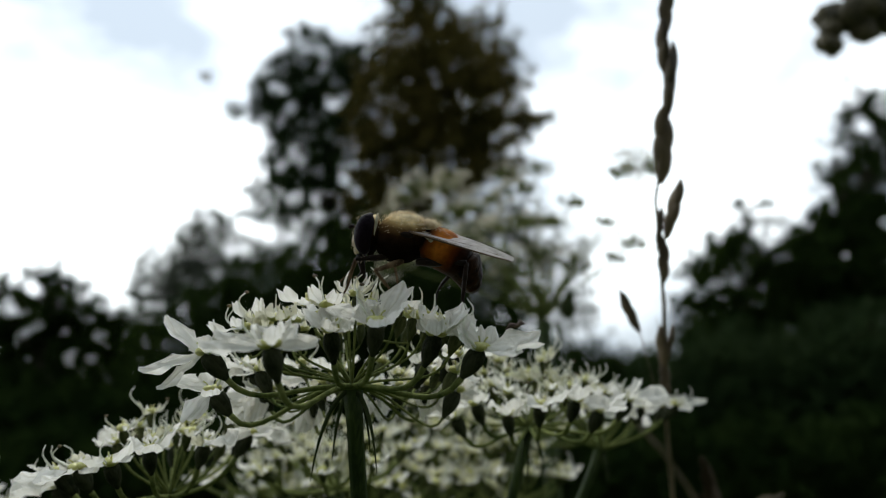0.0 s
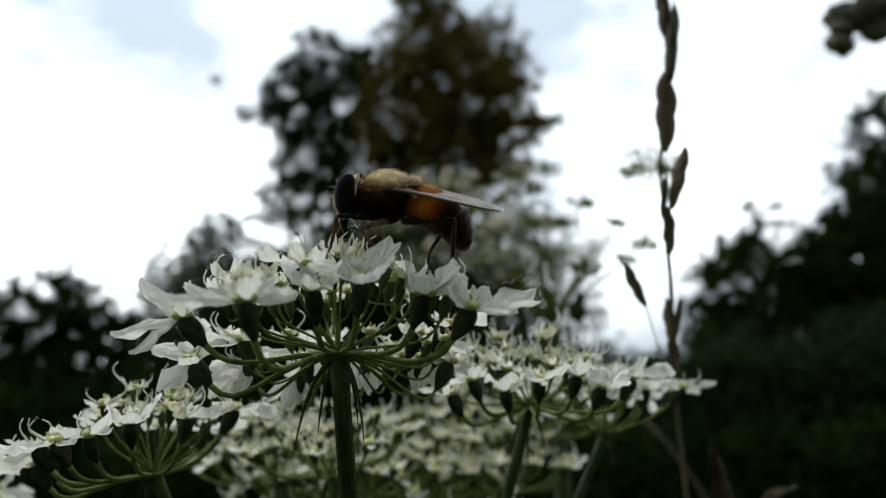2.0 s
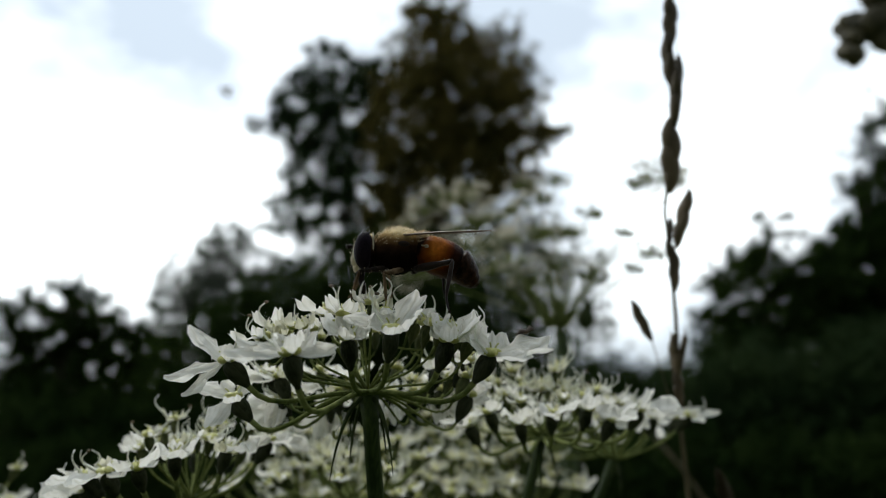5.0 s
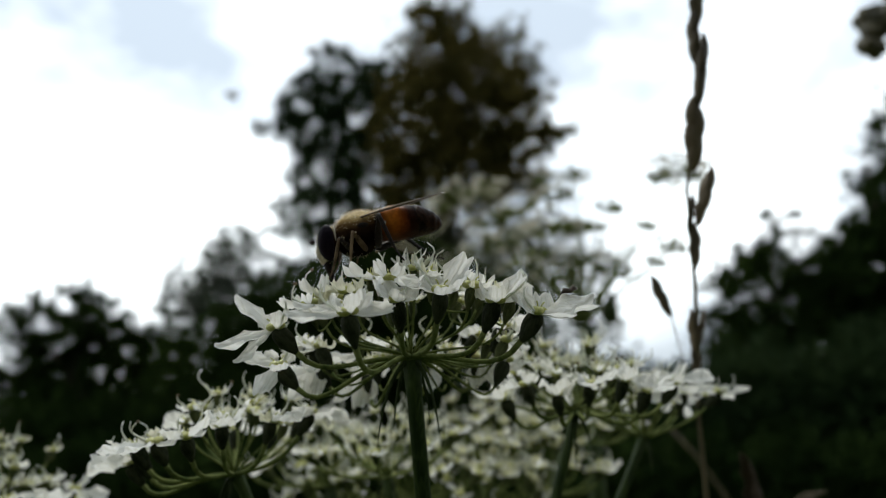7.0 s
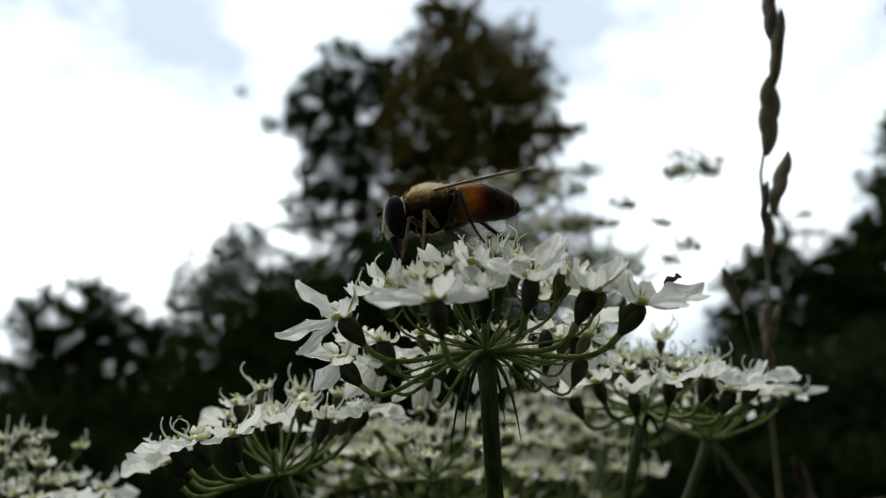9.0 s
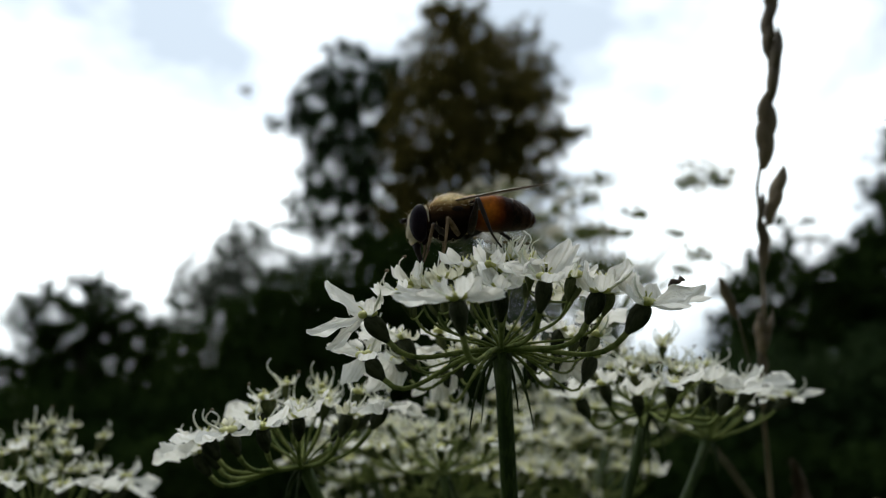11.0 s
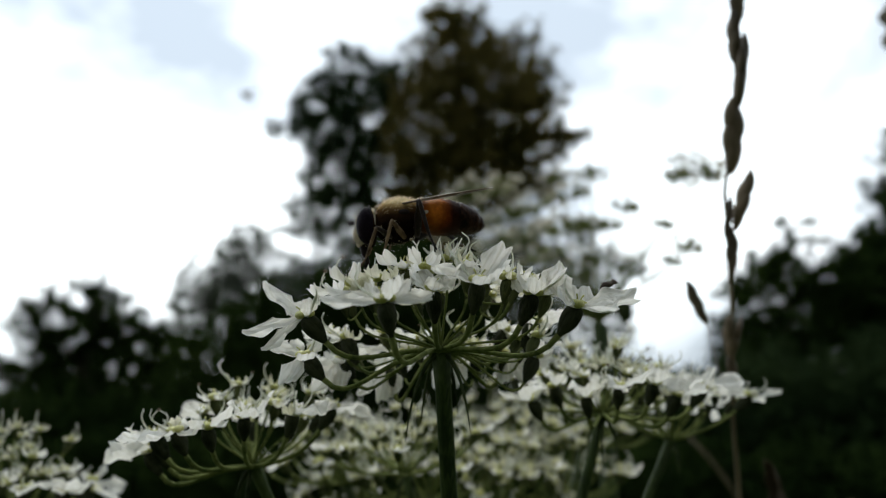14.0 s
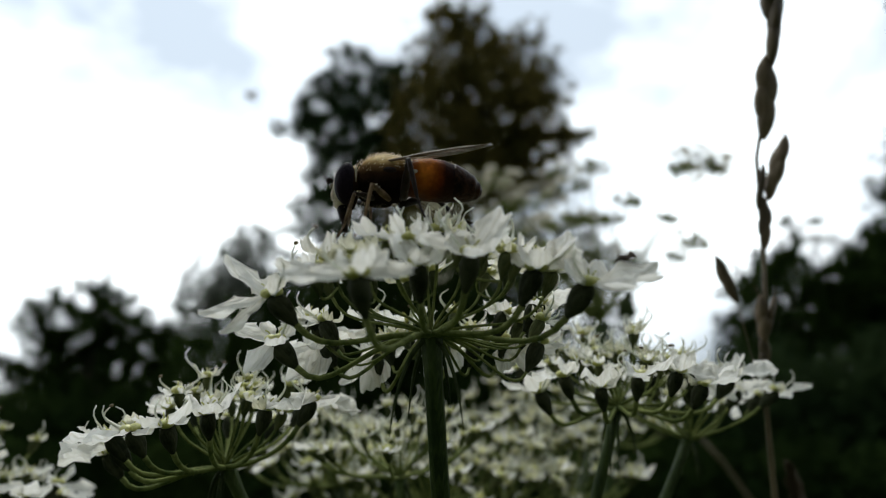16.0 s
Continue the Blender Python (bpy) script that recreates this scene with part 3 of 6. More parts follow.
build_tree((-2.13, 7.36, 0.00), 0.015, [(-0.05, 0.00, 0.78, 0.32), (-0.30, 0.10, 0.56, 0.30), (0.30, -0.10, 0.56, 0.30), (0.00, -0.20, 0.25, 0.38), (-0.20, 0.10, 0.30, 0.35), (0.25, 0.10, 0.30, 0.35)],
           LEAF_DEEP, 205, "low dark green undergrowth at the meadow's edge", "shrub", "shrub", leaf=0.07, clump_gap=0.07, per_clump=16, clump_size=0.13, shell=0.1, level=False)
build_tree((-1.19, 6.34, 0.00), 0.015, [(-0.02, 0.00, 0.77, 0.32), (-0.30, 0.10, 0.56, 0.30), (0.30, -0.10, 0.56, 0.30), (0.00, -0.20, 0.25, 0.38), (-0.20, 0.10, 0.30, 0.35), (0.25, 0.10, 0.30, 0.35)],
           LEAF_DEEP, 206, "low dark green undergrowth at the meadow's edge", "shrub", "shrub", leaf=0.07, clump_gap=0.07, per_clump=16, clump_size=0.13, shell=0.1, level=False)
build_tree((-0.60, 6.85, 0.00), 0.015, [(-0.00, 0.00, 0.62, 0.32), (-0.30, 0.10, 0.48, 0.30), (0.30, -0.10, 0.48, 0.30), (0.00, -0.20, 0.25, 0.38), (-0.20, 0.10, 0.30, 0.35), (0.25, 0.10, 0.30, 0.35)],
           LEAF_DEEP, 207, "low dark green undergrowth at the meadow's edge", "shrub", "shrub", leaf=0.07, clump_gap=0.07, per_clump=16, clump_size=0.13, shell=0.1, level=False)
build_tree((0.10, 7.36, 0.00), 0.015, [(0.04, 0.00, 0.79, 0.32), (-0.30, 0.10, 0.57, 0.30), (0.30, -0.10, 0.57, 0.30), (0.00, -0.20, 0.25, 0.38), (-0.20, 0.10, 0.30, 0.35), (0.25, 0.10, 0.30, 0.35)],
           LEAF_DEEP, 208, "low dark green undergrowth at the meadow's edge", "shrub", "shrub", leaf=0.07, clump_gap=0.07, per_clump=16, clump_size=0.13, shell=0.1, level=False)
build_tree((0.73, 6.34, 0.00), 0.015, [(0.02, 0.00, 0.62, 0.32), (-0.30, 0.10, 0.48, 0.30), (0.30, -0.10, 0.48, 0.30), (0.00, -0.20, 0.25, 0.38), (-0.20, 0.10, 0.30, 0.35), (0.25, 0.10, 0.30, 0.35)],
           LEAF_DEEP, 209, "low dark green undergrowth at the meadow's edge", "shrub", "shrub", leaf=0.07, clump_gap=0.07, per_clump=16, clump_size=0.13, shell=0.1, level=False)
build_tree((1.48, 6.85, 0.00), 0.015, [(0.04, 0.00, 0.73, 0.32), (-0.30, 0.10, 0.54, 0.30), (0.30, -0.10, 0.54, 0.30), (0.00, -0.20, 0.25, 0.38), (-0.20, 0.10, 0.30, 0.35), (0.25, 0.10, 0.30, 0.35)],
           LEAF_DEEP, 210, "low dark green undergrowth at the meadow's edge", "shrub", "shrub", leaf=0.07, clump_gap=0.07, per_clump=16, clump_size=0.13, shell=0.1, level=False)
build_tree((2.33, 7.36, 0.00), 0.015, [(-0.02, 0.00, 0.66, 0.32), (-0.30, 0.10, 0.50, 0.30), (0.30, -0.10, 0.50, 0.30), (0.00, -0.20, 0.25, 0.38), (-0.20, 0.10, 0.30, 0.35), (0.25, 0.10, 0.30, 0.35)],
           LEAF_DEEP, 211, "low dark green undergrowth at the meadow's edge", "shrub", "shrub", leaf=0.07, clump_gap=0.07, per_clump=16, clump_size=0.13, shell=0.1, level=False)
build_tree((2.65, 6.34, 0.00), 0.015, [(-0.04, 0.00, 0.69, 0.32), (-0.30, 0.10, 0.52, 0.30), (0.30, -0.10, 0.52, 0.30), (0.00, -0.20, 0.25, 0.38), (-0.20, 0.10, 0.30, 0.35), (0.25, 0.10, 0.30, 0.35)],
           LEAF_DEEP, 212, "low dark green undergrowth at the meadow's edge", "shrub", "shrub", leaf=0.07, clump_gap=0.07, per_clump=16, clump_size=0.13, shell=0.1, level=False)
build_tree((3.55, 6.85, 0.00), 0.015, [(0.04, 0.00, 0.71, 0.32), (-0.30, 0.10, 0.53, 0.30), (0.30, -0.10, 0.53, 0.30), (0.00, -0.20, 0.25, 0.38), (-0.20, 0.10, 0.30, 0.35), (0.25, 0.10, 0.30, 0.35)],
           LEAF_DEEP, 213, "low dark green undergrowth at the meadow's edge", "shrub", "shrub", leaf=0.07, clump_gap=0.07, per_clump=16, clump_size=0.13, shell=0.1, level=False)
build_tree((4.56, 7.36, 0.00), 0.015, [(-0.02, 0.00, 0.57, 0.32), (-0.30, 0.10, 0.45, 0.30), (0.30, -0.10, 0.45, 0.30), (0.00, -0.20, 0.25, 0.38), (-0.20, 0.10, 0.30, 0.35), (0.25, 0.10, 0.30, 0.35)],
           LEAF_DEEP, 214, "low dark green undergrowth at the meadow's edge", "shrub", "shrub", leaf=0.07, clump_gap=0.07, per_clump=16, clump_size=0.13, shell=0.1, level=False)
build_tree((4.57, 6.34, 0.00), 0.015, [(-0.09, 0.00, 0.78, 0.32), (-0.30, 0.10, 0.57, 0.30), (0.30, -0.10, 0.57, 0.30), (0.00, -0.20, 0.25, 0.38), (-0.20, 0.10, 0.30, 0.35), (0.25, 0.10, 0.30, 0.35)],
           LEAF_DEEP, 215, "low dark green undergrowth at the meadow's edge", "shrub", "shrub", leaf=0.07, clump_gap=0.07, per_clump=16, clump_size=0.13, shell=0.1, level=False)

# unseen tree copies added behind the viewer to block sky and darken near sides
for x, y, turn, src in ((-14, -13, 40, TREES[0]), (-7, -15, 80, TREES[1]), (0, -14, 130, TREES[0]), (7, -15, 200, TREES[1]), (14, -13, 260, TREES[0]), (-19, -5, 300, TREES[1]), (19, -5, 330, TREES[1])):
    copy_thing(src, pose(x, y, 0, 0, 0, turn))


# ---- white umbels: petals, florets, stalks ----
def petal_mesh(name, length, width, notch, curl, cup, seed, taper=0.0, mat=None):
    """A clawed petal along x with a round, notched, frilled end; curl is the angle by which its tip rolls inwards."""
    rng = random.Random(seed)
    bm = bmesh.new()
    nu, nv = 13, 9
    ph = [rng.uniform(0, 6.28) for _ in range(5)]
    # the bent middle line
    line, ang = [Vector((0, 0))], []
    for i in range(61):
        k = max(0, i / 60 - 0.12) / 0.88
        a = radians(curl) * k ** 1.3 + 0.2 * math.sin(i / 60 * 5 + ph[3])
        ang.append(a)
        line.append(line[-1] + Vector((math.cos(a), math.sin(a))) * length / 60)

    def at(q, off):
        f = min(max(q, 0.0), 1.0) * 60
        i = min(int(f), 59)
        p = line[i].lerp(line[i + 1], f - i)
        return p.x - math.sin(ang[i]) * off, p.y + math.cos(ang[i]) * off
    grid = []
    for i in range(nu + 1):
        u = i / nu
        grow = max(0, (u - 0.35) / 0.65)
        w = width * (0.2 + 0.8 * math.sin(1.5708 * min(1, u / 0.72)) ** 1.3) * (1 - taper * grow)
        row = []
        for j in range(nv + 1):
            v = j / nv * 2 - 1
            end = 1 - notch * math.exp(-(v / 0.34) ** 2) - 0.5 * abs(v) ** 2.5 + 0.055 * math.sin(v * 9 + ph[0])
            q = u * (1 - (1 - end) * grow ** 0.8)
            off = cup * width * (v * v - 0.3) * (0.3 + u)
            off += 0.06 * width * math.cos(v * 14) * math.sin(u * 3.0)
            off += (0.10 * math.sin(v * 5.5 + ph[2]) + 0.08 * abs(v) * math.sin(u * 9 + ph[4] + 2 * v)) * width * grow
            crumple = Vector((q * length, w * v * 0.5, seed * 0.01)) / (1.1 * MM)
            off += (0.2 if length > 4.5 * MM else 0.26) * width * noise.noise(crumple) * min(1, u * 2.5) + 0.03 * width * noise.noise(crumple * 2.2) * grow
            x, z = at(q, off)
            row.append(bm.verts.new((x, w * 0.5 * v + 0.05 * width * math.sin(u * 5 + ph[1]) * u, z)))
        grid.append(row)
    for i in range(nu):
        for j in range(nv):
            bm.faces.new((grid[i][j], grid[i + 1][j], grid[i + 1][j + 1], grid[i][j + 1]))
    return mesh_of(name, bm, mat or PETAL)


def ovary_mesh(length, radius, seed, mat=None):
    bm = bmesh.new()
    prof = [(0.22, 0), (0.29, 0.07), (0.44, 0.16), (0.69, 0.3), (0.9, 0.45), (1.0, 0.6), (0.99, 0.73), (0.86, 0.87), (0.6, 0.96), (0.32, 1.0)]
    lathe(bm, [(r * radius, z * length) for r, z in prof], 14, 0.8, 0.05, 5)
    return mesh_of("ovary", bm, mat or OVARY)


def nectary_mesh(r):
    """Two swollen yellow cushions with short styles."""
    bm = bmesh.new()
    for s in (-1, 1):
        ellipsoid(bm, (0, s * r * 0.42, r * 0.3), (r * 0.75, r * 0.62, r * 0.45), 10, 6)
        tube(bm, [(0, s * r * 0.3, r * 0.5), (0.05 * r, s * r * 0.5, r * 0.95), (0.1 * r, s * r * 0.8, r * 1.2)], [r * 0.1, r * 0.07, r * 0.09], 5)
    return mesh_of("nectary", bm, NECTARY)


def stamen_mesh(length, bow, seed):
    bm = bmesh.new()
    tube(bm, bezier((0, 0, 0), (length * 0.25, 0, length * 0.45), (length * (0.55 + bow), 0, length * 0.75), (length * (0.42 - bow), 0, length), 6),
         [0.15 * MM, 0.14 * MM, 0.125 * MM, 0.11 * MM, 0.095 * MM, 0.08 * MM, 0.065 * MM], 6)
    return mesh_of("stamen", bm, STAMEN)


def anther_mesh():
    bm = bmesh.new()
    ellipsoid(bm, (0, 0, 0), (0.22 * MM, 0.3 * MM, 0.17 * MM), 8, 5)
    return mesh_of("anther", bm, ANTHER)


PETALS_LARGE = [petal_mesh("petal", 6.2 * MM, 4.2 * MM, 0.2, 26, 0.2, 1), petal_mesh("petal", 5.8 * MM, 3.2 * MM, 0.12, 40, 0.26, 2),
                petal_mesh("petal", 6.2 * MM, 2.3 * MM, 0.07, 12, 0.24, 3), petal_mesh("petal", 5.2 * MM, 3.2 * MM, 0.24, 75, 0.2, 9)]
PETALS_MID = [petal_mesh("petal", 2.9 * MM, 1.9 * MM, 0.34, 80, 0.2, 4), petal_mesh("petal", 2.6 * MM, 1.6 * MM, 0.3, 115, 0.24, 5, 0.0, CREAM_PETAL),
              petal_mesh("petal", 3.2 * MM, 1.4 * MM, 0.1, 48, 0.25, 10), petal_mesh("petal", 2.4 * MM, 1.7 * MM, 0.4, 60, 0.3, 14)]
PETALS_SMALL = [petal_mesh("petal", 2.1 * MM, 1.1 * MM, 0.2, 135, 0.25, 6, 0.45, CREAM_PETAL), petal_mesh("petal", 2.3 * MM, 0.95 * MM, 0.0, 110, 0.2, 7, 0.6, CREAM_PETAL),
                petal_mesh("petal", 1.9 * MM, 1.2 * MM, 0.32, 95, 0.2, 8, 0.2, CREAM_PETAL), petal_mesh("petal", 2.5 * MM, 0.95 * MM, 0.0, 70, 0.25, 11, 0.55)]
CLAWS = [petal_mesh("petal", 3.5 * MM, 0.75 * MM, 0.0, 60, 0.3, 12, 0.75), petal_mesh("petal", 2.9 * MM, 0.65 * MM, 0.0, 120, 0.3, 13, 0.7)]
PETAL_LENGTH = (6.2 * MM, 5.8 * MM, 6.2 * MM, 5.2 * MM)
OVARIES = [ovary_mesh(3.6 * MM, 0.97 * MM, 1), ovary_mesh(2.6 * MM, 0.66 * MM, 2, YOUNG_OVARY), ovary_mesh(2.1 * MM, 0.5 * MM, 3, YOUNG_OVARY)]
OVARY_LENGTH = (3.6 * MM, 2.6 * MM, 2.1 * MM)
NECTARIES = [nectary_mesh(1.0 * MM), nectary_mesh(0.85 * MM)]
STAMENS = [stamen_mesh(3.6 * MM, 0.15, 1), stamen_mesh(3.0 * MM, 0.3, 2), stamen_mesh(2.2 * MM, 0.05, 3)]
ANTHER_MESH = anther_mesh()


def floret(umbel, base, axis, outward, rank, rng, stamens=2, swing=0.0, lean_in=0.3, petals=(), claws=0, up=0.0, size=1.0):
    """One flower: ovary, petals that grow larger outwards, nectary and stamens. rank 0: rim, 1: middle, 2: centre."""
    m = basis(base, axis, outward)
    body = place("floret", OVARIES[rank], umbel, m)
    top = OVARY_LENGTH[rank] * 0.97
    # the petals lie flatter than the ovary leans
    tip = m @ Vector((0, 0, top))
    level = m.inverted() @ basis(tip, Vector(axis).normalized() * lean_in + Vector((0, 0, 1)) * (1 - lean_in), outward)
    # petals set one by one: compass turn, rise, length in millimetres, shape
    for turn, rise, size, shape in petals:
        roll = 44 * math.cos(radians(turn)) + rng.uniform(-14, 14)
        s = size * MM / PETAL_LENGTH[shape]
        place("petal", PETALS_LARGE[shape], body, m.inverted() @ Matrix.Translation(tip) @ pose(0, 0, 0, 0, 0, turn)
              @ pose(0.3 * MM, 0, 0, roll, -rise, 0) @ Matrix.Diagonal((s, s, s, 1)))
    for k in range(0 if petals else 5):
        ang = (0, 62, -62, 140, -140)[k] + swing + rng.uniform(-9, 9)
        if rank == 0:
            me = rng.choice(PETALS_LARGE) if k < 2 else rng.choice(PETALS_MID)
            rise = rng.uniform(-22, 26)
        elif rank == 1:
            me = rng.choice(PETALS_MID) if k < 2 else rng.choice(PETALS_SMALL)
            rise = rng.uniform(-20, 34)
        else:
            me = rng.choice(PETALS_SMALL)
            rise = rng.uniform(-10, 40)
        s = rng.uniform(0.7, 1.0) * size
        pm = (level @ pose(0, 0, 0, 0, 0, ang) @ pose(0.35 * MM, 0, 0, rng.uniform(-34, 34), -rise - up, 0)
              @ Matrix.Diagonal((s, s * rng.uniform(0.85, 1.15), s, 1)))
        place("petal", me, body, pm)
    for k in range(claws):
        ang = 360 * k / claws + rng.uniform(-25, 25)
        place("petal", CLAWS[k % 2], body, level @ pose(0, 0, 0, 0, 0, ang) @ pose(0.4 * MM, 0, 0, rng.uniform(-20, 20), -rng.uniform(0, 36), 0))
    place("nectary", NECTARIES[0 if rank < 2 else 1], body, level @ pose(0, 0, 0, 0, 0, rng.uniform(0, 180)))
    for k in range(stamens):
        ang = rng.uniform(0, 360)
        lean = rng.uniform(0, 30)
        sm = level @ pose(0, 0, 0, 0, 0, ang) @ pose(0.5 * MM, 0, 0, 0, lean, 0)
        place("stamen", STAMENS[(k + rank) % 3], body, sm)
        if rng.random() < 0.14:
            ln = (3.6, 3.0, 2.2)[(k + rank) % 3] * MM
            place("anther", ANTHER_MESH, body, sm @ Matrix.Translation((ln * (0.42 - (0.15, 0.3, 0.05)[(k + rank) % 3]), 0, ln)))
    return body


def pedicel(umbel, base, axis, thick, rng, hairy=False, steep=0.12):
    """The curved green stalk from the hub to a floret, with a fringe of short hairs where it is seen close."""
    base, axis = Vector(base), Vector(axis).normalized()
    flat = Vector((base.x, base.y, 0))
    reach = base.length
    start = (flat * 0.9 + Vector((0, 0, base.z * steep))).normalized() if flat.length > 1e-6 else Vector((0, 0, 1))
    pts = bezier((0, 0, -0.2 * MM), start * reach * 0.45 + Vector((0, 0, 0.03 * reach)), base - axis * reach * 0.34, base + axis * 0.25 * MM, 9)
    bm = bmesh.new()
    tube(bm, pts, [thick * (1.25 - 0.28 * math.sin(i / 9 * 3.0)) for i in range(10)], 7)
    if hairy:
        for _ in range(26):
            i = rng.randrange(1, 9)
            p = pts[i].lerp(pts[i + 1], rng.random())
            d = Vector((rng.gauss(0, 1), rng.gauss(0, 1), rng.gauss(-0.3, 1))).normalized()
            tip = p + d * thick * rng.uniform(2.0, 3.0)
            q = d.orthogonal().normalized() * 0.035 * MM
            w = d.cross(q)
            vs = [bm.verts.new(p + q + d * thick * 0.8), bm.verts.new(p - q * 0.5 + w + d * thick * 0.8), bm.verts.new(p - q * 0.5 - w + d * thick * 0.8), bm.verts.new(tip)]
            for a, b in ((0, 1), (1, 2), (2, 0)):
                bm.faces.new((vs[a], vs[b], vs[3]))
    part("pedicel", bm, PEDICEL, umbel)


def bract(umbel, direction, length, rng):
    """A thin drooping leaf under the hub."""
    d = Vector(direction).normalized()
    pts = bezier((0, 0, -0.4 * MM), d * length * 0.22 + Vector((0, 0, -0.1 * length)), d * length * 0.36 + Vector((0, 0, -0.5 * length)), d * length * 0.42 + Vector((0, 0, -length)), 7)
    bm = bmesh.new()
    tube(bm, pts, [0.2 * MM, 0.25 * MM, 0.25 * MM, 0.22 * MM, 0.18 * MM, 0.14 * MM, 0.09 * MM, 0.03 * MM], 6)
    part("bract", bm, BRACT, umbel)


def ray_stalk(umbel, end, thick):
    """The ridged ray that carries the umbel; end is in the umbel's own space."""
    end = Vector(end)
    bm = bmesh.new()
    pts = bezier((0, 0, 0.4 * MM), (end.x * 0.26, end.y * 0.2, end.z * 0.34), (end.x * 0.62, end.y * 0.56, end.z * 0.7), end, 14)
    tube(bm, pts, [thick * (1.25 if i == 0 else 0.96 + 0.02 * i) for i in range(15)], 18, 0.11)
    part("stalk", bm, STEM, umbel)


JOINT = Vector((0.0029, 0.0963, 1.0936))


def umbel_thing(hub, label, tilt=(0, 0, 0)):
    root = place("flower_umbel", None, None, pose(*hub, *tilt))
    return tagged(root, label, "flower", "umbels of one hogweed head")


def free_umbel(hub, label, seed, radius, rim=11, mids=8, cores=6, tilt=(0, 0, 0), rise=0.25, first=0.0, dome=0.25, joint=JOINT, hairs=False, stamens=2, thick=0.2, small=0, front=(), grow=1.0):
    """An umbel whose florets spread evenly: a rim of large flowers round smaller inner ones."""
    rng = random.Random(seed)
    u = umbel_thing(hub, label, tilt)
    u.matrix_basis = u.matrix_basis @ Matrix.Diagonal((grow, grow, grow, 1))
    radius /= grow
    for x, y, z in front:
        out = Vector((x, y, 0)).normalized()
        axis = out * 0.55 + Vector((0, 0, 0.85))
        base = Vector((x, y, z)) * MM - axis.normalized() * 1.6 * MM
        floret(u, base, axis, out, 0, rng, stamens, rng.uniform(-25, 25), up=14)
        pedicel(u, base, axis, thick * 1.3 * MM, rng, hairs, 0.15)
    for count, rad, height, rank in ((rim, 1.0, rise, 0), (mids, 0.62, rise + dome * 0.65, 1), (cores, 0.3, rise + dome, 2)):
        for k in range(count):
            a = 2 * math.pi * (k + first + 0.5 * rank) / count + rng.uniform(-0.12, 0.12)
            r = radius * rad * rng.uniform(0.8, 1.08)
            out = Vector((math.cos(a), math.sin(a), 0))
            if front and rank == 0 and out.y < 0.15:
                continue
            base = out * r + Vector((0, 0, radius * height * rng.uniform(0.65, 1.35)))
            axis = out * (0.75, 0.4, 0.15)[rank] + Vector((rng.uniform(-0.12, 0.12), rng.uniform(-0.12, 0.12), 0.85))
            floret(u, base, axis, out, min(2, rank + small), rng, stamens if rank else 1, rng.uniform(-25, 25))
            pedicel(u, base, axis, thick * (1 - 0.22 * rank) * MM, rng, hairs, 0.55 + 0.3 * rank)
    for k in range(4):
        a = rng.uniform(0, 6.28)
        bract(u, (math.cos(a), math.sin(a), 0), rng.uniform(5, 9) * MM, rng)
    ray_stalk(u, u.matrix_basis.inverted() @ Vector(joint), 0.68 * MM)
    return u


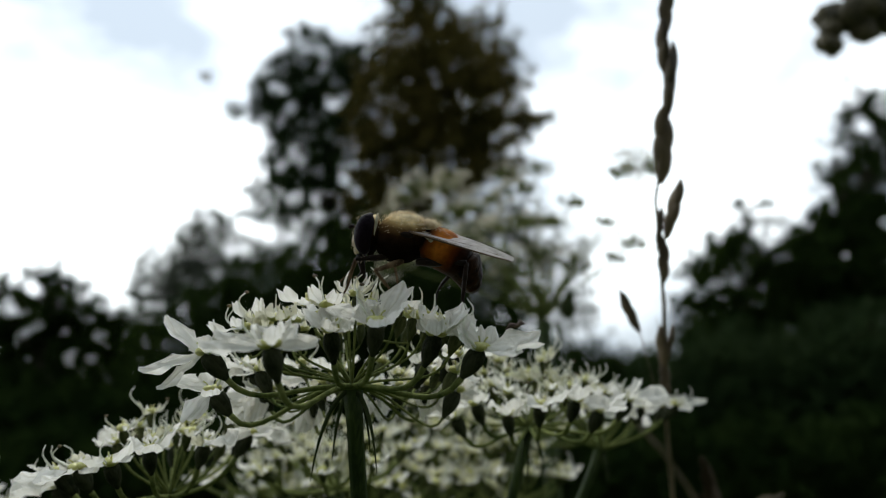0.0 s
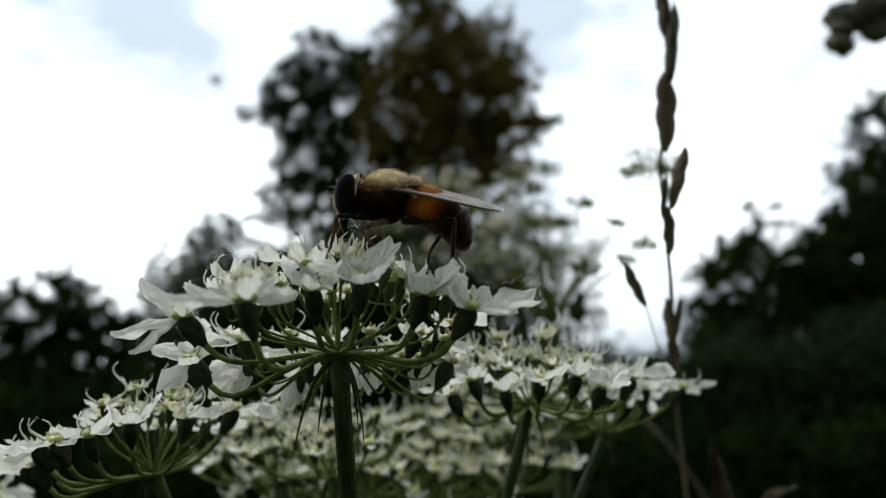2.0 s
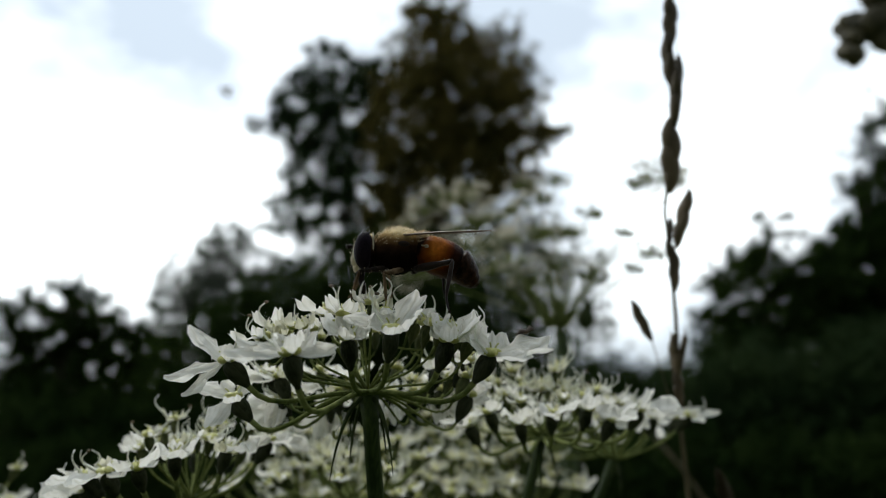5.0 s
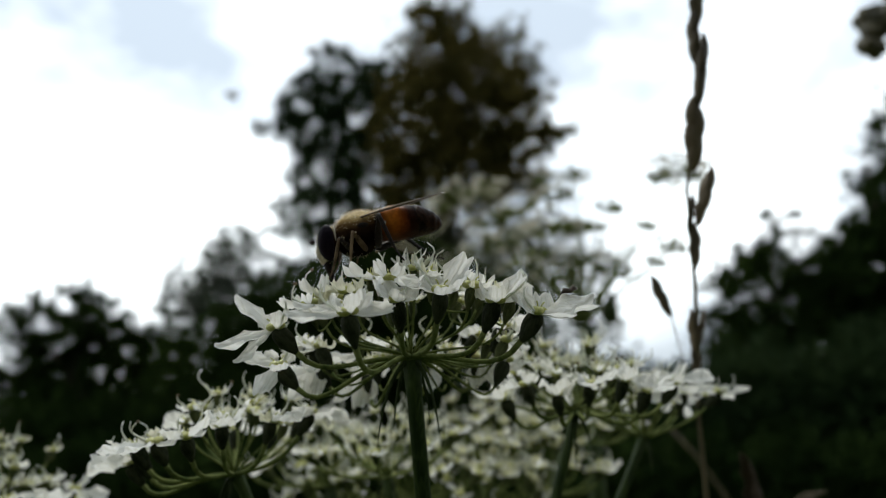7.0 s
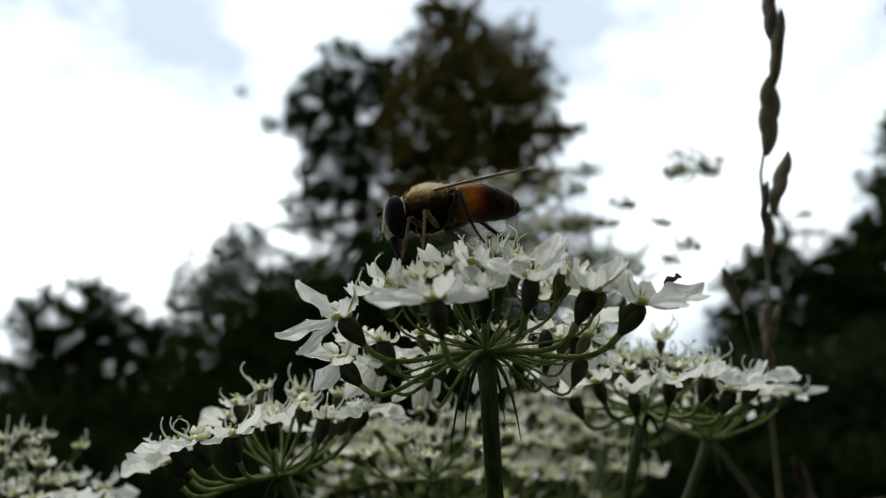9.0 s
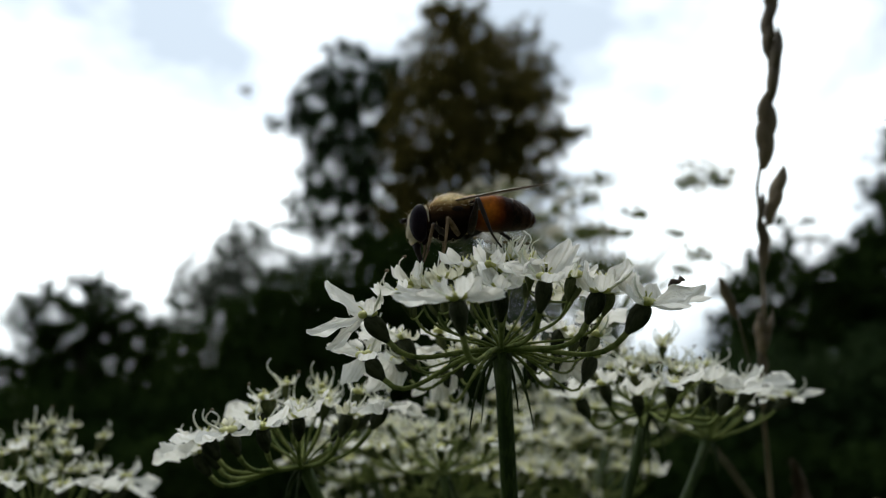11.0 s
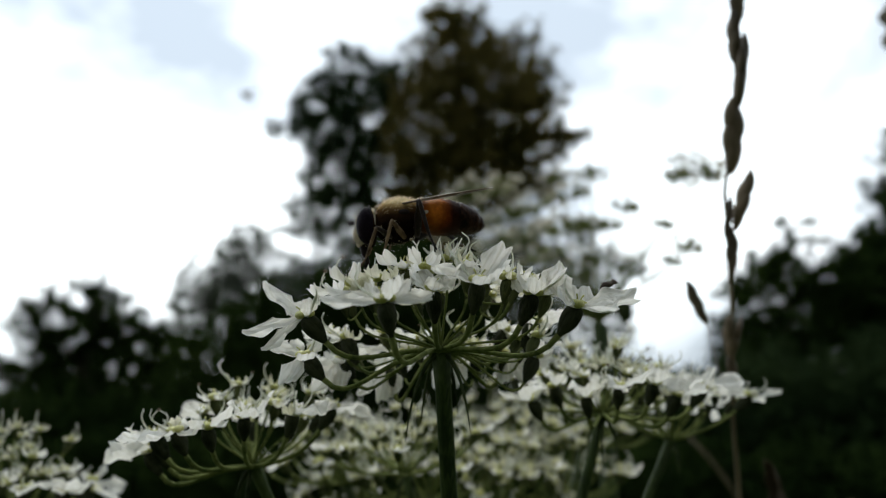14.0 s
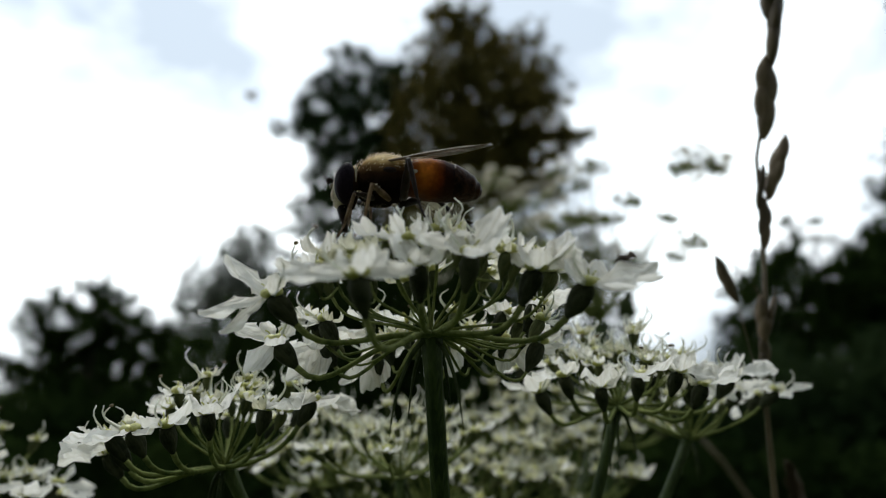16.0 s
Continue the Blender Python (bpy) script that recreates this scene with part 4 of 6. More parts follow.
# the umbel on which the fly feeds: where its rim florets stand, in millimetres from the hub, and how they are turned
def feeding_umbel():
    rng = random.Random(21)
    u = umbel_thing((-0.00173, 0.06639, 1.15510), "white hogweed umbel with dark green ovaries under a fly")
    rim = [
        (-13.0, -4.8, 2.0, [(168, 40, 6.0, 2), (186, -16, 6.3, 2), (202, -42, 5.4, 2), (120, 12, 3.6, 3), (300, 16, 3.4, 3)]),
        (-13.9, 0.8, -1.7, [(176, 6, 4.4, 1), (232, -58, 4.4, 1), (130, 14, 3.8, 3), (290, -20, 3.6, 3), (60, 30, 3.2, 3)]),
        (-4.9, -16.2, 2.0, [(188, 2, 5.4, 2), (350, 6, 4.2, 2), (158, 14, 5.6, 2), (225, 20, 3.0, 3), (300, 22, 3.0, 3), (40, 34, 3.4, 3), (120, 30, 4.2, 2)]),
        (-0.9, -10.4, 3.7, [(204, 22, 4.0, 3), (338, 16, 4.0, 3), (268, -4, 3.0, 3), (120, 28, 3.6, 3), (50, 30, 3.6, 3)]),
        (3.0, -11.2, 4.4, [(20, 52, 4.7, 1), (196, 2, 4.6, 1), (282, -22, 3.4, 3), (120, 30, 3.6, 3), (330, 4, 4.0, 3)]),
        (8.1, -9.5, 3.5, [(340, 36, 4.2, 1), (204, 36, 4.0, 3), (268, 4, 3.2, 3), (110, 20, 3.6, 3), (20, 16, 4.4, 3)]),
        (11.9, -10.4, 2.3, [(2, 3, 5.8, 1), (24, 4, 4.6, 2), (150, 46, 4.6, 1), (318, -10, 4.6, 1), (210, 10, 3.8, 3), (70, 20, 4.2, 3)]),
        (10.5, 4.9, 2.2, ()),
        (7.9, 11.7, -1.2, [(318, -46, 6.0, 1), (346, -12, 6.2, 2), (14, 6, 5.6, 1), (270, -64, 5.0, 1), (150, 10, 3.6, 3)]),
        (-12.4, 7.9, 1.0, ()),
        (-11.2, 10.5, -1.7, [(208, -60, 5.6, 1), (180, -30, 5.0, 3), (262, -66, 5.0, 1), (60, 14, 3.6, 3), (120, 0, 4.0, 3)]),
        (-6.0, 13.5, -2.9, [(200, -40, 5.4, 2), (250, -70, 5.2, 1), (300, -60, 4.6, 1), (30, 0, 4.0, 3), (110, 10, 4.0, 3)]),
        (1.5, 14.0, -1.5, [(240, -64, 5.2, 1), (300, -58, 5.2, 1), (350, -20, 4.6, 3), (180, -20, 4.6, 3), (90, 10, 4.0, 3)])]
    # the far rim hangs lower, its flowers facing every way
    rim += [(10.4, 9.0, 0.6, ()), (4.6, 10.6, -1.4, ()), (10.8, 6.6, -1.8, ()), (-2.4, 11.6, 0.6, ()), (-10.4, 5.2, 0.4, ()), (-4.6, 9.4, -1.2, ()), (7.4, 7.6, 1.4, ())]
    for x, y, z in ((-9.4, 6.4, -1.6), (-6.4, 8.2, 1.2), (-2.6, 8.8, -0.6), (2.2, 8.0, 1.6), (5.8, 9.2, -1.0), (8.8, 6.0, 0.4), (4.2, 12.4, 0.4), (10.2, 2.2, 0.4)):
        out = Vector((x, y, 0)).normalized()
        axis = out * 0.7 + Vector((rng.uniform(-0.2, 0.2), rng.uniform(-0.2, 0.2), 0.7))
        base = Vector((x, y, z)) * MM - axis.normalized() * 1.2 * MM
        floret(u, base, axis, out, 1, rng, 2, rng.uniform(-30, 30))
        pedicel(u, base, axis, 0.12 * MM, rng, False, 0.5)
    for x, y, z, petals in rim:
        out = Vector((x, y, 0)).normalized()
        axis = out * (0.75 if abs(x) > 11 else 0.55) + Vector((0, 0, 0.85 if abs(x) > 11 else 0.9))
        base = Vector((x, y, z)) * MM - axis.normalized() * 2.2 * MM
        floret(u, base, axis, out, 0, rng, 1, 0, 0.22, petals)
        pedicel(u, base, axis, (0.26 if y < 4 else (0.2 if petals else 0.14)) * MM, rng, True)
    mids = [(-8.6, -4.4, 5.0), (-7.2, 2.5, 4.7), (-3.6, -6.2, 6.5), (4.6, -4.8, 6.7), (7.6, -2.6, 5.7), (5.4, 5.0, 5.3), (-2.4, 7.2, 4.7), (-7.0, -8.0, 4.2), (10.4, -4.6, 4.0), (6.2, -7.4, 5.2), (-9.6, -1.2, 4.2)]
    held = []
    for x, y, z in mids:
        out = Vector((x, y, 0)).normalized()
        axis = out * 0.4 + Vector((rng.uniform(-0.1, 0.1), rng.uniform(-0.1, 0.1), 0.9))
        base = Vector((x, y, z)) * MM - axis.normalized() * 1.2 * MM
        floret(u, base, axis, out, 1, rng, 1, rng.uniform(-20, 20), size=1.3)
        pedicel(u, base, axis, 0.13 * MM, rng, True, 0.8)
        held.append(base)
    # smaller florets on side stalks that part from a neighbour's
    for x, y, z in ((-5.6, -10.2, 4.6), (-1.8, -8.2, 6.0), (2.2, -8.4, 6.2), (9.2, -6.6, 4.6), (-9.8, -5.8, 4.0), (0.2, 6.0, 5.6), (4.8, 1.4, 6.2), (-6.0, 5.0, 4.8), (7.6, 2.0, 5.0)):
        out = Vector((x, y, 0)).normalized()
        axis = out * 0.3 + Vector((0, 0, 0.95))
        base = Vector((x, y, z)) * MM - axis.normalized() * 1.2 * MM
        floret(u, base, axis, out, 1, rng, 1, rng.uniform(-20, 20), size=1.25)
        near = min(held, key=lambda h: (h - base).length)
        bm = bmesh.new()
        tube(bm, bezier(near, near.lerp(base, 0.35) - Vector((0, 0, 0.5 * MM)), base - axis * 0.8 * MM, base + axis * 0.2 * MM, 6), 0.11 * MM, 6)
        part("pedicel", bm, PEDICEL, u)
    cores = [(0.6, -5.0, 8.2), (-0.4, -2.0, 7.4), (-3.4, -1.0, 6.6), (3.0, 0.2, 6.6), (-1.2, 3.2, 6.0), (-5.6, -3.2, 5.6)]
    for i, (x, y, z) in enumerate(cores):
        out = Vector((x, y - 0.5, 0)).normalized()
        axis = out * 0.12 + Vector((0, 0, 1))
        base = Vector((x, y, z)) * MM - axis.normalized() * 1.4 * MM
        floret(u, base, axis, out, 2, rng, 3 if i == 0 else 1, rng.uniform(-20, 20), claws=6 if i == 0 else 0, size=1.25)
        pedicel(u, base, axis, 0.13 * MM, rng, True, 1.1)
    for dx, dy, ln in ((-0.8, -0.3, 9.5), (-0.5, 0.6, 8.0), (0.7, -0.5, 8.6), (0.6, 0.7, 7.0)):
        bract(u, (dx, dy, 0), ln * MM, rng)
    bm = bmesh.new()
    tube(bm, [(-0.9 * MM, 0, 0), (-0.3 * MM, 0.1 * MM, 0.25 * MM), (0.3 * MM, -0.1 * MM, 0.1 * MM), (0.8 * MM, 0.1 * MM, 0.35 * MM), (1.2 * MM, 0, 0.1 * MM)], [0.1 * MM, 0.3 * MM, 0.2 * MM, 0.28 * MM, 0.06 * MM], 7, 0.15)
    part("withered_petal", bm, BROWN, u, "shrivelled brown petal", pose(15.8 * MM, -9.8 * MM, 5.4 * MM, 0, -15, 20))
    ray_stalk(u, JOINT - u.matrix_basis.translation, 0.83 * MM)
    return u


MAIN = feeding_umbel()
LEFT = free_umbel((-0.0261, 0.0844, 1.1412), "white hogweed umbel leaning outwards on its ray", 31, 10.2 * MM, 11, 9, 6, (0, 0, 0), 0.28, 0.25, 0.34, hairs=True, stamens=2,
                  front=[(-9.6, -6.1, 2.4), (-6.0, -9.6, 3.2), (-2.1, -11.3, 3.8), (1.6, -11.0, 5.1), (6.4, -8.8, 5.4), (9.8, -3.9, 6.0), (-10.4, -3.2, 1.0), (-11.9, -1.8, 0.0)])
RIGHT = free_umbel((0.0220, 0.0936, 1.1479), "broad white hogweed umbel with dark ovaries", 32, 12.6 * MM, 11, 13, 9, (0, 0, 0), 0.15, 0.4, 0.34, stamens=3,
                   front=[(-10.5, -6.3, 0.4), (-8.2, -9.6, 2.3), (-1.0, -13.0, 2.2), (3.4, -12.4, 2.7), (6.7, -10.6, 1.2), (12.4, -4.2, 2.2), (-4.6, -11.2, 1.0)])
free_umbel((0.0369, 0.1091, 1.1428), "white hogweed umbel beyond the broad one", 33, 9.8 * MM, 10, 8, 6, (-5, 4, 0), 0.4, 0.1)
free_umbel((-0.0074, 0.1081, 1.1372), "soft-focus white hogweed umbel in the middle of the head", 34, 12.3 * MM, 11, 9, 7, (0, -3, 0), 0.3, 0.3, small=1)
free_umbel((0.0148, 0.1662, 1.1339), "soft-focus white hogweed umbel with green rays", 35, 16.6 * MM, 13, 11, 8, (-4, 3, 0), 0.3, 0.0, 0.4, small=1, grow=1.3)
free_umbel((-0.0225, 0.1450, 1.1309), "soft-focus white hogweed umbel at the back of the head", 36, 14.3 * MM, 13, 11, 8, (0, -6, 0), 0.3, 0.2, 0.4, small=1, grow=1.3)
free_umbel((0.0367, 0.1759, 1.1365), "soft-focus white hogweed umbel low in the head", 38, 15.5 * MM, 13, 11, 8, (0, 8, 0), 0.3, 0.5, small=1, grow=1.3)
free_umbel((-0.0190, 0.1515, 1.1248), "soft-focus creamy hogweed umbel low in the head", 60, 13.0 * MM, 13, 11, 8, (-16, -18, 0), 0.22, 0.0, 0.5, small=1, grow=1.3)
free_umbel((-0.0038, 0.1365, 1.1289), "soft-focus creamy hogweed umbel low in the head", 61, 12.3 * MM, 13, 11, 8, (-5, -1, 0), 0.22, 0.1, 0.5, small=1, grow=1.3)
free_umbel((0.0106, 0.1460, 1.1257), "soft-focus creamy hogweed umbel low in the head", 62, 13.7 * MM, 13, 11, 8, (6, 16, 0), 0.22, 0.2, 0.5, small=1, grow=1.3)
free_umbel((0.0269, 0.1547, 1.1260), "soft-focus creamy hogweed umbel low in the head", 63, 13.7 * MM, 13, 11, 8, (-8, -4, 0), 0.22, 0.3, 0.5, small=1, grow=1.3)
free_umbel((-0.0735, 0.1100, 1.1270), "white hogweed umbel on an outer ray", 37, 13.0 * MM, 13, 14, 12, (-3, -4, 0), 0.38, 0.15, 0.5, stamens=2)


def head_stalk():
    """The main stalk that carries the whole head, with the collar where the rays part."""
    bm = bmesh.new()
    j = JOINT
    pts = bezier(j + Vector((0, 0, 0.001)), j + Vector((0.004, 0.01, -0.3)), j + Vector((0.05, 0.06, -0.7)), (j.x + 0.06, j.y + 0.1, -0.02), 16)
    tube(bm, pts, [0.0032 if i == 0 else 0.0035 + 0.0003 * i for i in range(17)], 18, 0.06)
    bmesh.ops.create_uvsphere(bm, u_segments=14, v_segments=8, radius=0.0034, matrix=Matrix.Translation(j))
    root = place("flower_stalk", mesh_of("flower_stalk", bm, STEM))
    tagged(root, "thick ridged green hogweed stalk rising from the turf", "stalk")


head_stalk()


# ---- dry grass spike ----
def spikelet_mesh(length, seed):
    """Overlapping pointed husks that make one narrow spikelet along z."""
    rng = random.Random(seed)
    bm = bmesh.new()
    for k in range(4):
        z0 = length * 0.16 * k
        side = -1 if k % 2 else 1
        ln = length * (0.64 - 0.03 * k)
        rings = []
        for i in range(8):
            t = i / 7
            r = length * 0.112 * math.sin(math.pi * min(1, t * 0.92 + 0.07)) ** 0.8
            off = side * length * 0.035 * math.sin(t * 2.4) * (1 if k else 0.6)
            rings.append((Vector((off, 0.004 * length * k, z0 + ln * t)), max(r, 0.00004)))
        base = len(bm.verts)
        ring_v = []
        for c, r in rings:
            ring_v.append([bm.verts.new(c + Vector((math.cos(a) * r, math.sin(a) * r * 0.7, 0))) for a in (2 * math.pi * q / 8 for q in range(8))])
        for a, b in zip(ring_v, ring_v[1:]):
            for q in range(8):
                bm.faces.new((a[q], a[(q + 1) % 8], b[(q + 1) % 8], b[q]))
        bm.faces.new(ring_v[0][::-1])
        bm.faces.new(ring_v[-1])
    tube(bm, [(0, 0, length * 0.86), (length * 0.02, 0, length * 1.02), (length * 0.05, 0, length * 1.16)], [0.00009, 0.00006, 0.00003], 5)
    return mesh_of("spikelet", bm, HUSK)


def grass_spike():
    root = place("grass_spike", None, None, pose(0.0481, 0.1089, 1.1768))
    tagged(root, "dry brown grass spike with husks set along a thin stalk", "grass")
    bm = bmesh.new()
    pts = [Vector(p) * MM for p in ((3.0, 30.0, -1186.8), (2.5, 9.8, -430.3), (1.0, 2.8, -70.3), (0.5, 1.8, -30.3), (0.4, -0.3, -20.2), (0.2, -2.5, -10.2), (-0.4, -4.6, -0.1), (-1.1, -6.3, 7.9), (-0.5, -7.2, 11.9), (1.0, -9.3, 22.0), (0.6, -10.9, 29.5), (0.8, -12.2, 35.6), (1.5, -13.6, 42.1))]
    tube(bm, pts, [0.9 * MM, 0.8 * MM, 0.6 * MM] + [(0.42 - 0.03 * k) * MM for k in range(len(pts) - 3)], 8)
    part("stalk", bm, STRAW, root)
    # foot and tip of every spikelet, in millimetres
    rows = [(0.6, -12.2, 35.3, 1.3, -14.0, 43.7),
            (0.6, -10.9, 29.2, 0.2, -12.6, 37.3),
            (1.1, -9.3, 21.8, 1.9, -11.7, 32.9),
            (-0.1, -6.9, 10.7, 0.7, -9.4, 22.2),
            (0.8, -4.9, 1.4, 3.0, -6.8, 10.2),
            (-0.8, -4.6, -0.1, -0.2, -5.9, 6.1),
            (0.1, -3.3, -6.2, 0.4, -4.8, 0.9),
            (0.4, -0.1, -21.0, -0.6, -1.8, -13.2),
            (0.6, -0.4, -19.7, 1.7, -1.8, -13.2),
            (0.4, 1.0, -26.3, 0.3, -0.5, -19.2),
            (-4.1, -1.6, -14.3, -7.5, -3.0, -7.3)]
    for k, (x, y, z, tx, ty, tz) in enumerate(rows):
        d = Vector((tx - x, ty - y, tz - z)) * MM
        me = spikelet_mesh(d.length * (1.12 if k < 7 else 1.0), k)
        last = k == len(rows) - 1
        place("spikelet", me, root, basis(Vector((x, y, z)) * MM, d, (math.cos(k * 2.1), math.sin(k * 2.1), 0)), "single dark husk on a hair-thin stalk" if last else "")
    x, y, z = rows[-1][:3]
    bm = bmesh.new()
    tube(bm, bezier(pts[3], pts[3] + Vector((-0.6, 0, 1.5)) * MM, Vector((x + 0.5, y, z - 2)) * MM, Vector((x, y, z)) * MM, 6), 0.11 * MM, 5)
    part("side_stalk", bm, STRAW, root)
    return root


GRASS = grass_spike()


# ---- the farther hogweed heads, seen soft ----
def floret_cluster(rng, radius, count):
    """Many small florets of one far umbel as one mesh: short stalks with white petals."""
    bm = bmesh.new()
    for k in range(count):
        a = rng.uniform(0, 6.283)
        r = radius * math.sqrt(rng.random())
        base = Vector((r * math.cos(a), r * math.sin(a), radius * (0.42 - 0.3 * (r / radius) ** 2) * rng.uniform(0.1, 1.7)))
        for q in range(5):
            b = q * 1.2566 + rng.uniform(-0.2, 0.2)
            ln = radius * 0.09 * rng.uniform(0.7, 1.3) * (1 + r / radius)
            d = Vector((math.cos(b), math.sin(b), rng.uniform(-0.3, 0.5)))
            s = Vector((-math.sin(b), math.cos(b), 0)) * ln * 0.32
            vs = [bm.verts.new(base), bm.verts.new(base + d * ln * 0.6 + s), bm.verts.new(base + d * ln), bm.verts.new(base + d * ln * 0.6 - s)]
            bm.faces.new(vs)
    return bm


def far_head(origin, stem_foot, umbels, label, seed, ray=0.0006):
    """A whole compound head: rays from one joint to umbels at the given offsets (x, y, z, radius)."""
    rng = random.Random(seed)
    root = place("hogweed_head", None, None, pose(*origin))
    tagged(root, label, "flower")
    bm = bmesh.new()
    foot = Vector(stem_foot) - Vector(origin)
    tube(bm, bezier((0, 0, 0), foot * 0.2 + Vector((0, 0, 0)), foot * 0.7, foot, 10), [0.0028 + 0.0003 * i for i in range(11)], 10, 0.05)
    part("stalk", bm, STEM, root)
    for x, y, z, r in umbels:
        tip = Vector((x, y, z))
        bm = bmesh.new()
        tube(bm, bezier((0, 0, 0), tip * 0.35 + Vector((0, 0, 0.004)), tip * 0.7, tip, 7), [ray * (1 - 0.09 * i) for i in range(8)], 7)
        rayo = part("ray", bm, PEDICEL, root)
        n = int(40 * max(0.5, r / 0.012))
        up = (tip.normalized() * 0.6 + Vector((0, 0, 0.8))).normalized()
        m = basis(tip, up, (1, 0, 0))
        tagged(part("umbellet", floret_cluster(rng, r * 1.3, n), SHADED_PETAL, rayo, "", m, False), kind="stuff")
        bm = bmesh.new()
        for k in range(16):
            a = rng.uniform(0, 6.283)
            rr = r * math.sqrt(rng.random())
            p = Vector((rr * math.cos(a), rr * math.sin(a), r * (0.5 - 0.32 * (rr / r) ** 2)))
            tube(bm, [(0, 0, 0), p * 0.55 + Vector((0, 0, -0.05 * r)), p * 0.8, p], [0.0003, 0.0003, 0.0007, 0.0008], 5)
        tagged(part("umbellet_core", bm, PEDICEL, rayo, "", m), kind="stuff")
    return root


def fruiting_head(origin, stem_foot, lumps, label, seed):
    """A withered head of swollen fruit seen dark against the sky; lumps are (x, y, z, radius)."""
    rng = random.Random(seed)
    root = place("hogweed_head", None, None, pose(*origin))
    tagged(root, label, "flower")
    foot = Vector(stem_foot) - Vector(origin)
    bm = bmesh.new()
    tube(bm, bezier((0, 0, 0), foot * 0.2, foot * 0.7, foot, 10), [0.0022 + 0.0003 * i for i in range(11)], 10, 0.05)
    part("stalk", bm, STEM, root)
    for x, y, z, r in lumps:
        tip = Vector((x, y, z))
        bm = bmesh.new()
        tube(bm, bezier((0, 0, 0), tip * 0.4 + Vector((0, 0, 0.006)), tip * 0.8 + Vector((0, 0, 0.002)), tip, 7), 0.00035, 6)
        ray = part("ray", bm, PEDICEL, root)
        for _ in range(9 if r > 0.006 else 3):
            d = Vector((rng.gauss(0, 1), rng.gauss(0, 1), rng.gauss(0, 0.7))).normalized() * r * 0.55 * rng.random()
            bm = bmesh.new()
            ellipsoid(bm, (0, 0, 0), (r * 0.45, r * 0.3, r * 0.5), 10, 7)
            part("fruit", bm, FRUIT, ray, "", Matrix.Translation(tip + d) @ pose(0, 0, 0, rng.uniform(-50, 50), rng.uniform(-50, 50), 0))
    return root


FAR_HEAD = far_head((0.0577, 0.2400, 1.1753), (0.1000, 0.3600, -0.0200), [(0.0541, 0.0366, 0.0701, 0.0107), (0.0367, 0.0107, 0.0598, 0.0062), (0.0621, 0.0386, 0.0687, 0.0062), (0.021, -0.0151, 0.0333, 0.0041), (0.0416, 0.0164, 0.0312, 0.0078), (0.0295, 0.0026, 0.0231, 0.005), (0.0203, 0.0281, 0.0512, 0.0062), (0.0047, -0.0095, 0.034, 0.0054), (0.0067, 0.0323, 0.0679, 0.007), (-0.0049, 0.0126, 0.0523, 0.0087), (-0.0065, 0.0341, 0.0661, 0.007), (0.0157, 0.0086, 0.0206, 0.0083), (0.0025, 0.0058, 0.0241, 0.0095), (-0.0175, 0.0273, 0.0512, 0.0099),
    (-0.0206, 0.039, 0.0411, 0.0095), (-0.0103, 0.0022, 0.0349, 0.0107), (-0.0344, 0.0381, 0.0624, 0.0091), (-0.0457, 0.0357, 0.0576, 0.0112), (-0.0212, -0.0093, 0.0212, 0.0112), (-0.0363, 0.0165, 0.031, 0.0107), (-0.0039, 0.0223, 0.0205, 0.0099), (-0.0612, 0.0366, 0.0443, 0.0099), (-0.0531, 0.0199, 0.0238, 0.0103), (-0.0333, -0.012, 0.0361, 0.0103), (0.0007, 0.0099, 0.0384, 0.0083)],
    "cream hogweed head with shade-coloured petals on branching rays farther back", 41)

HIGH_HEAD = fruiting_head((0.2493, 0.2456, 1.2969), (0.3000, 0.3600, -0.0200), [(-0.0548, -0.0034, 0.0073, 0.0145), (-0.0700, -0.0049, -0.0073, 0.0080), (-0.0634, -0.0030, 0.0079, 0.0096), (-0.0655, -0.0040, -0.0005, 0.0085), (-0.0404, 0.0003, 0.0102, 0.0147), (-0.0230, 0.0035, 0.0151, 0.0150), (-0.0475, -0.0061, 0.0195, 0.0145)],
    "dark olive-brown fruiting hogweed head against the sky", 42)


def dark_bud():
    bm = bmesh.new()
    ellipsoid(bm, (0, 0, 0), (0.0032, 0.0028, 0.0042), 12, 8)
    ellipsoid(bm, (0.001, 0, 0.005), (0.0018, 0.0016, 0.0024), 10, 6)
    part("bud", bm, BRACT, FAR_HEAD, "small dark withered bud", Matrix.Translation(Vector((0.0665, 0.2372, 1.1793)) - FAR_HEAD.matrix_basis.translation))


dark_bud()


def brown_stalk():
    """A thin withered stalk that leans behind the umbels."""
    bm = bmesh.new()
    tube(bm, bezier((0.1096, 0.3, 1.1307), (0.19, 0.3, 1.0527), (0.29, 0.31, 0.6), (0.32, 0.32, -0.01), 24), 0.0009, 7)
    ob = place("withered_stalk", mesh_of("withered_stalk", bm, STRAW))
    tagged(ob, "thin withered brown stalk leaning among the flowers", "stalk")


brown_stalk()


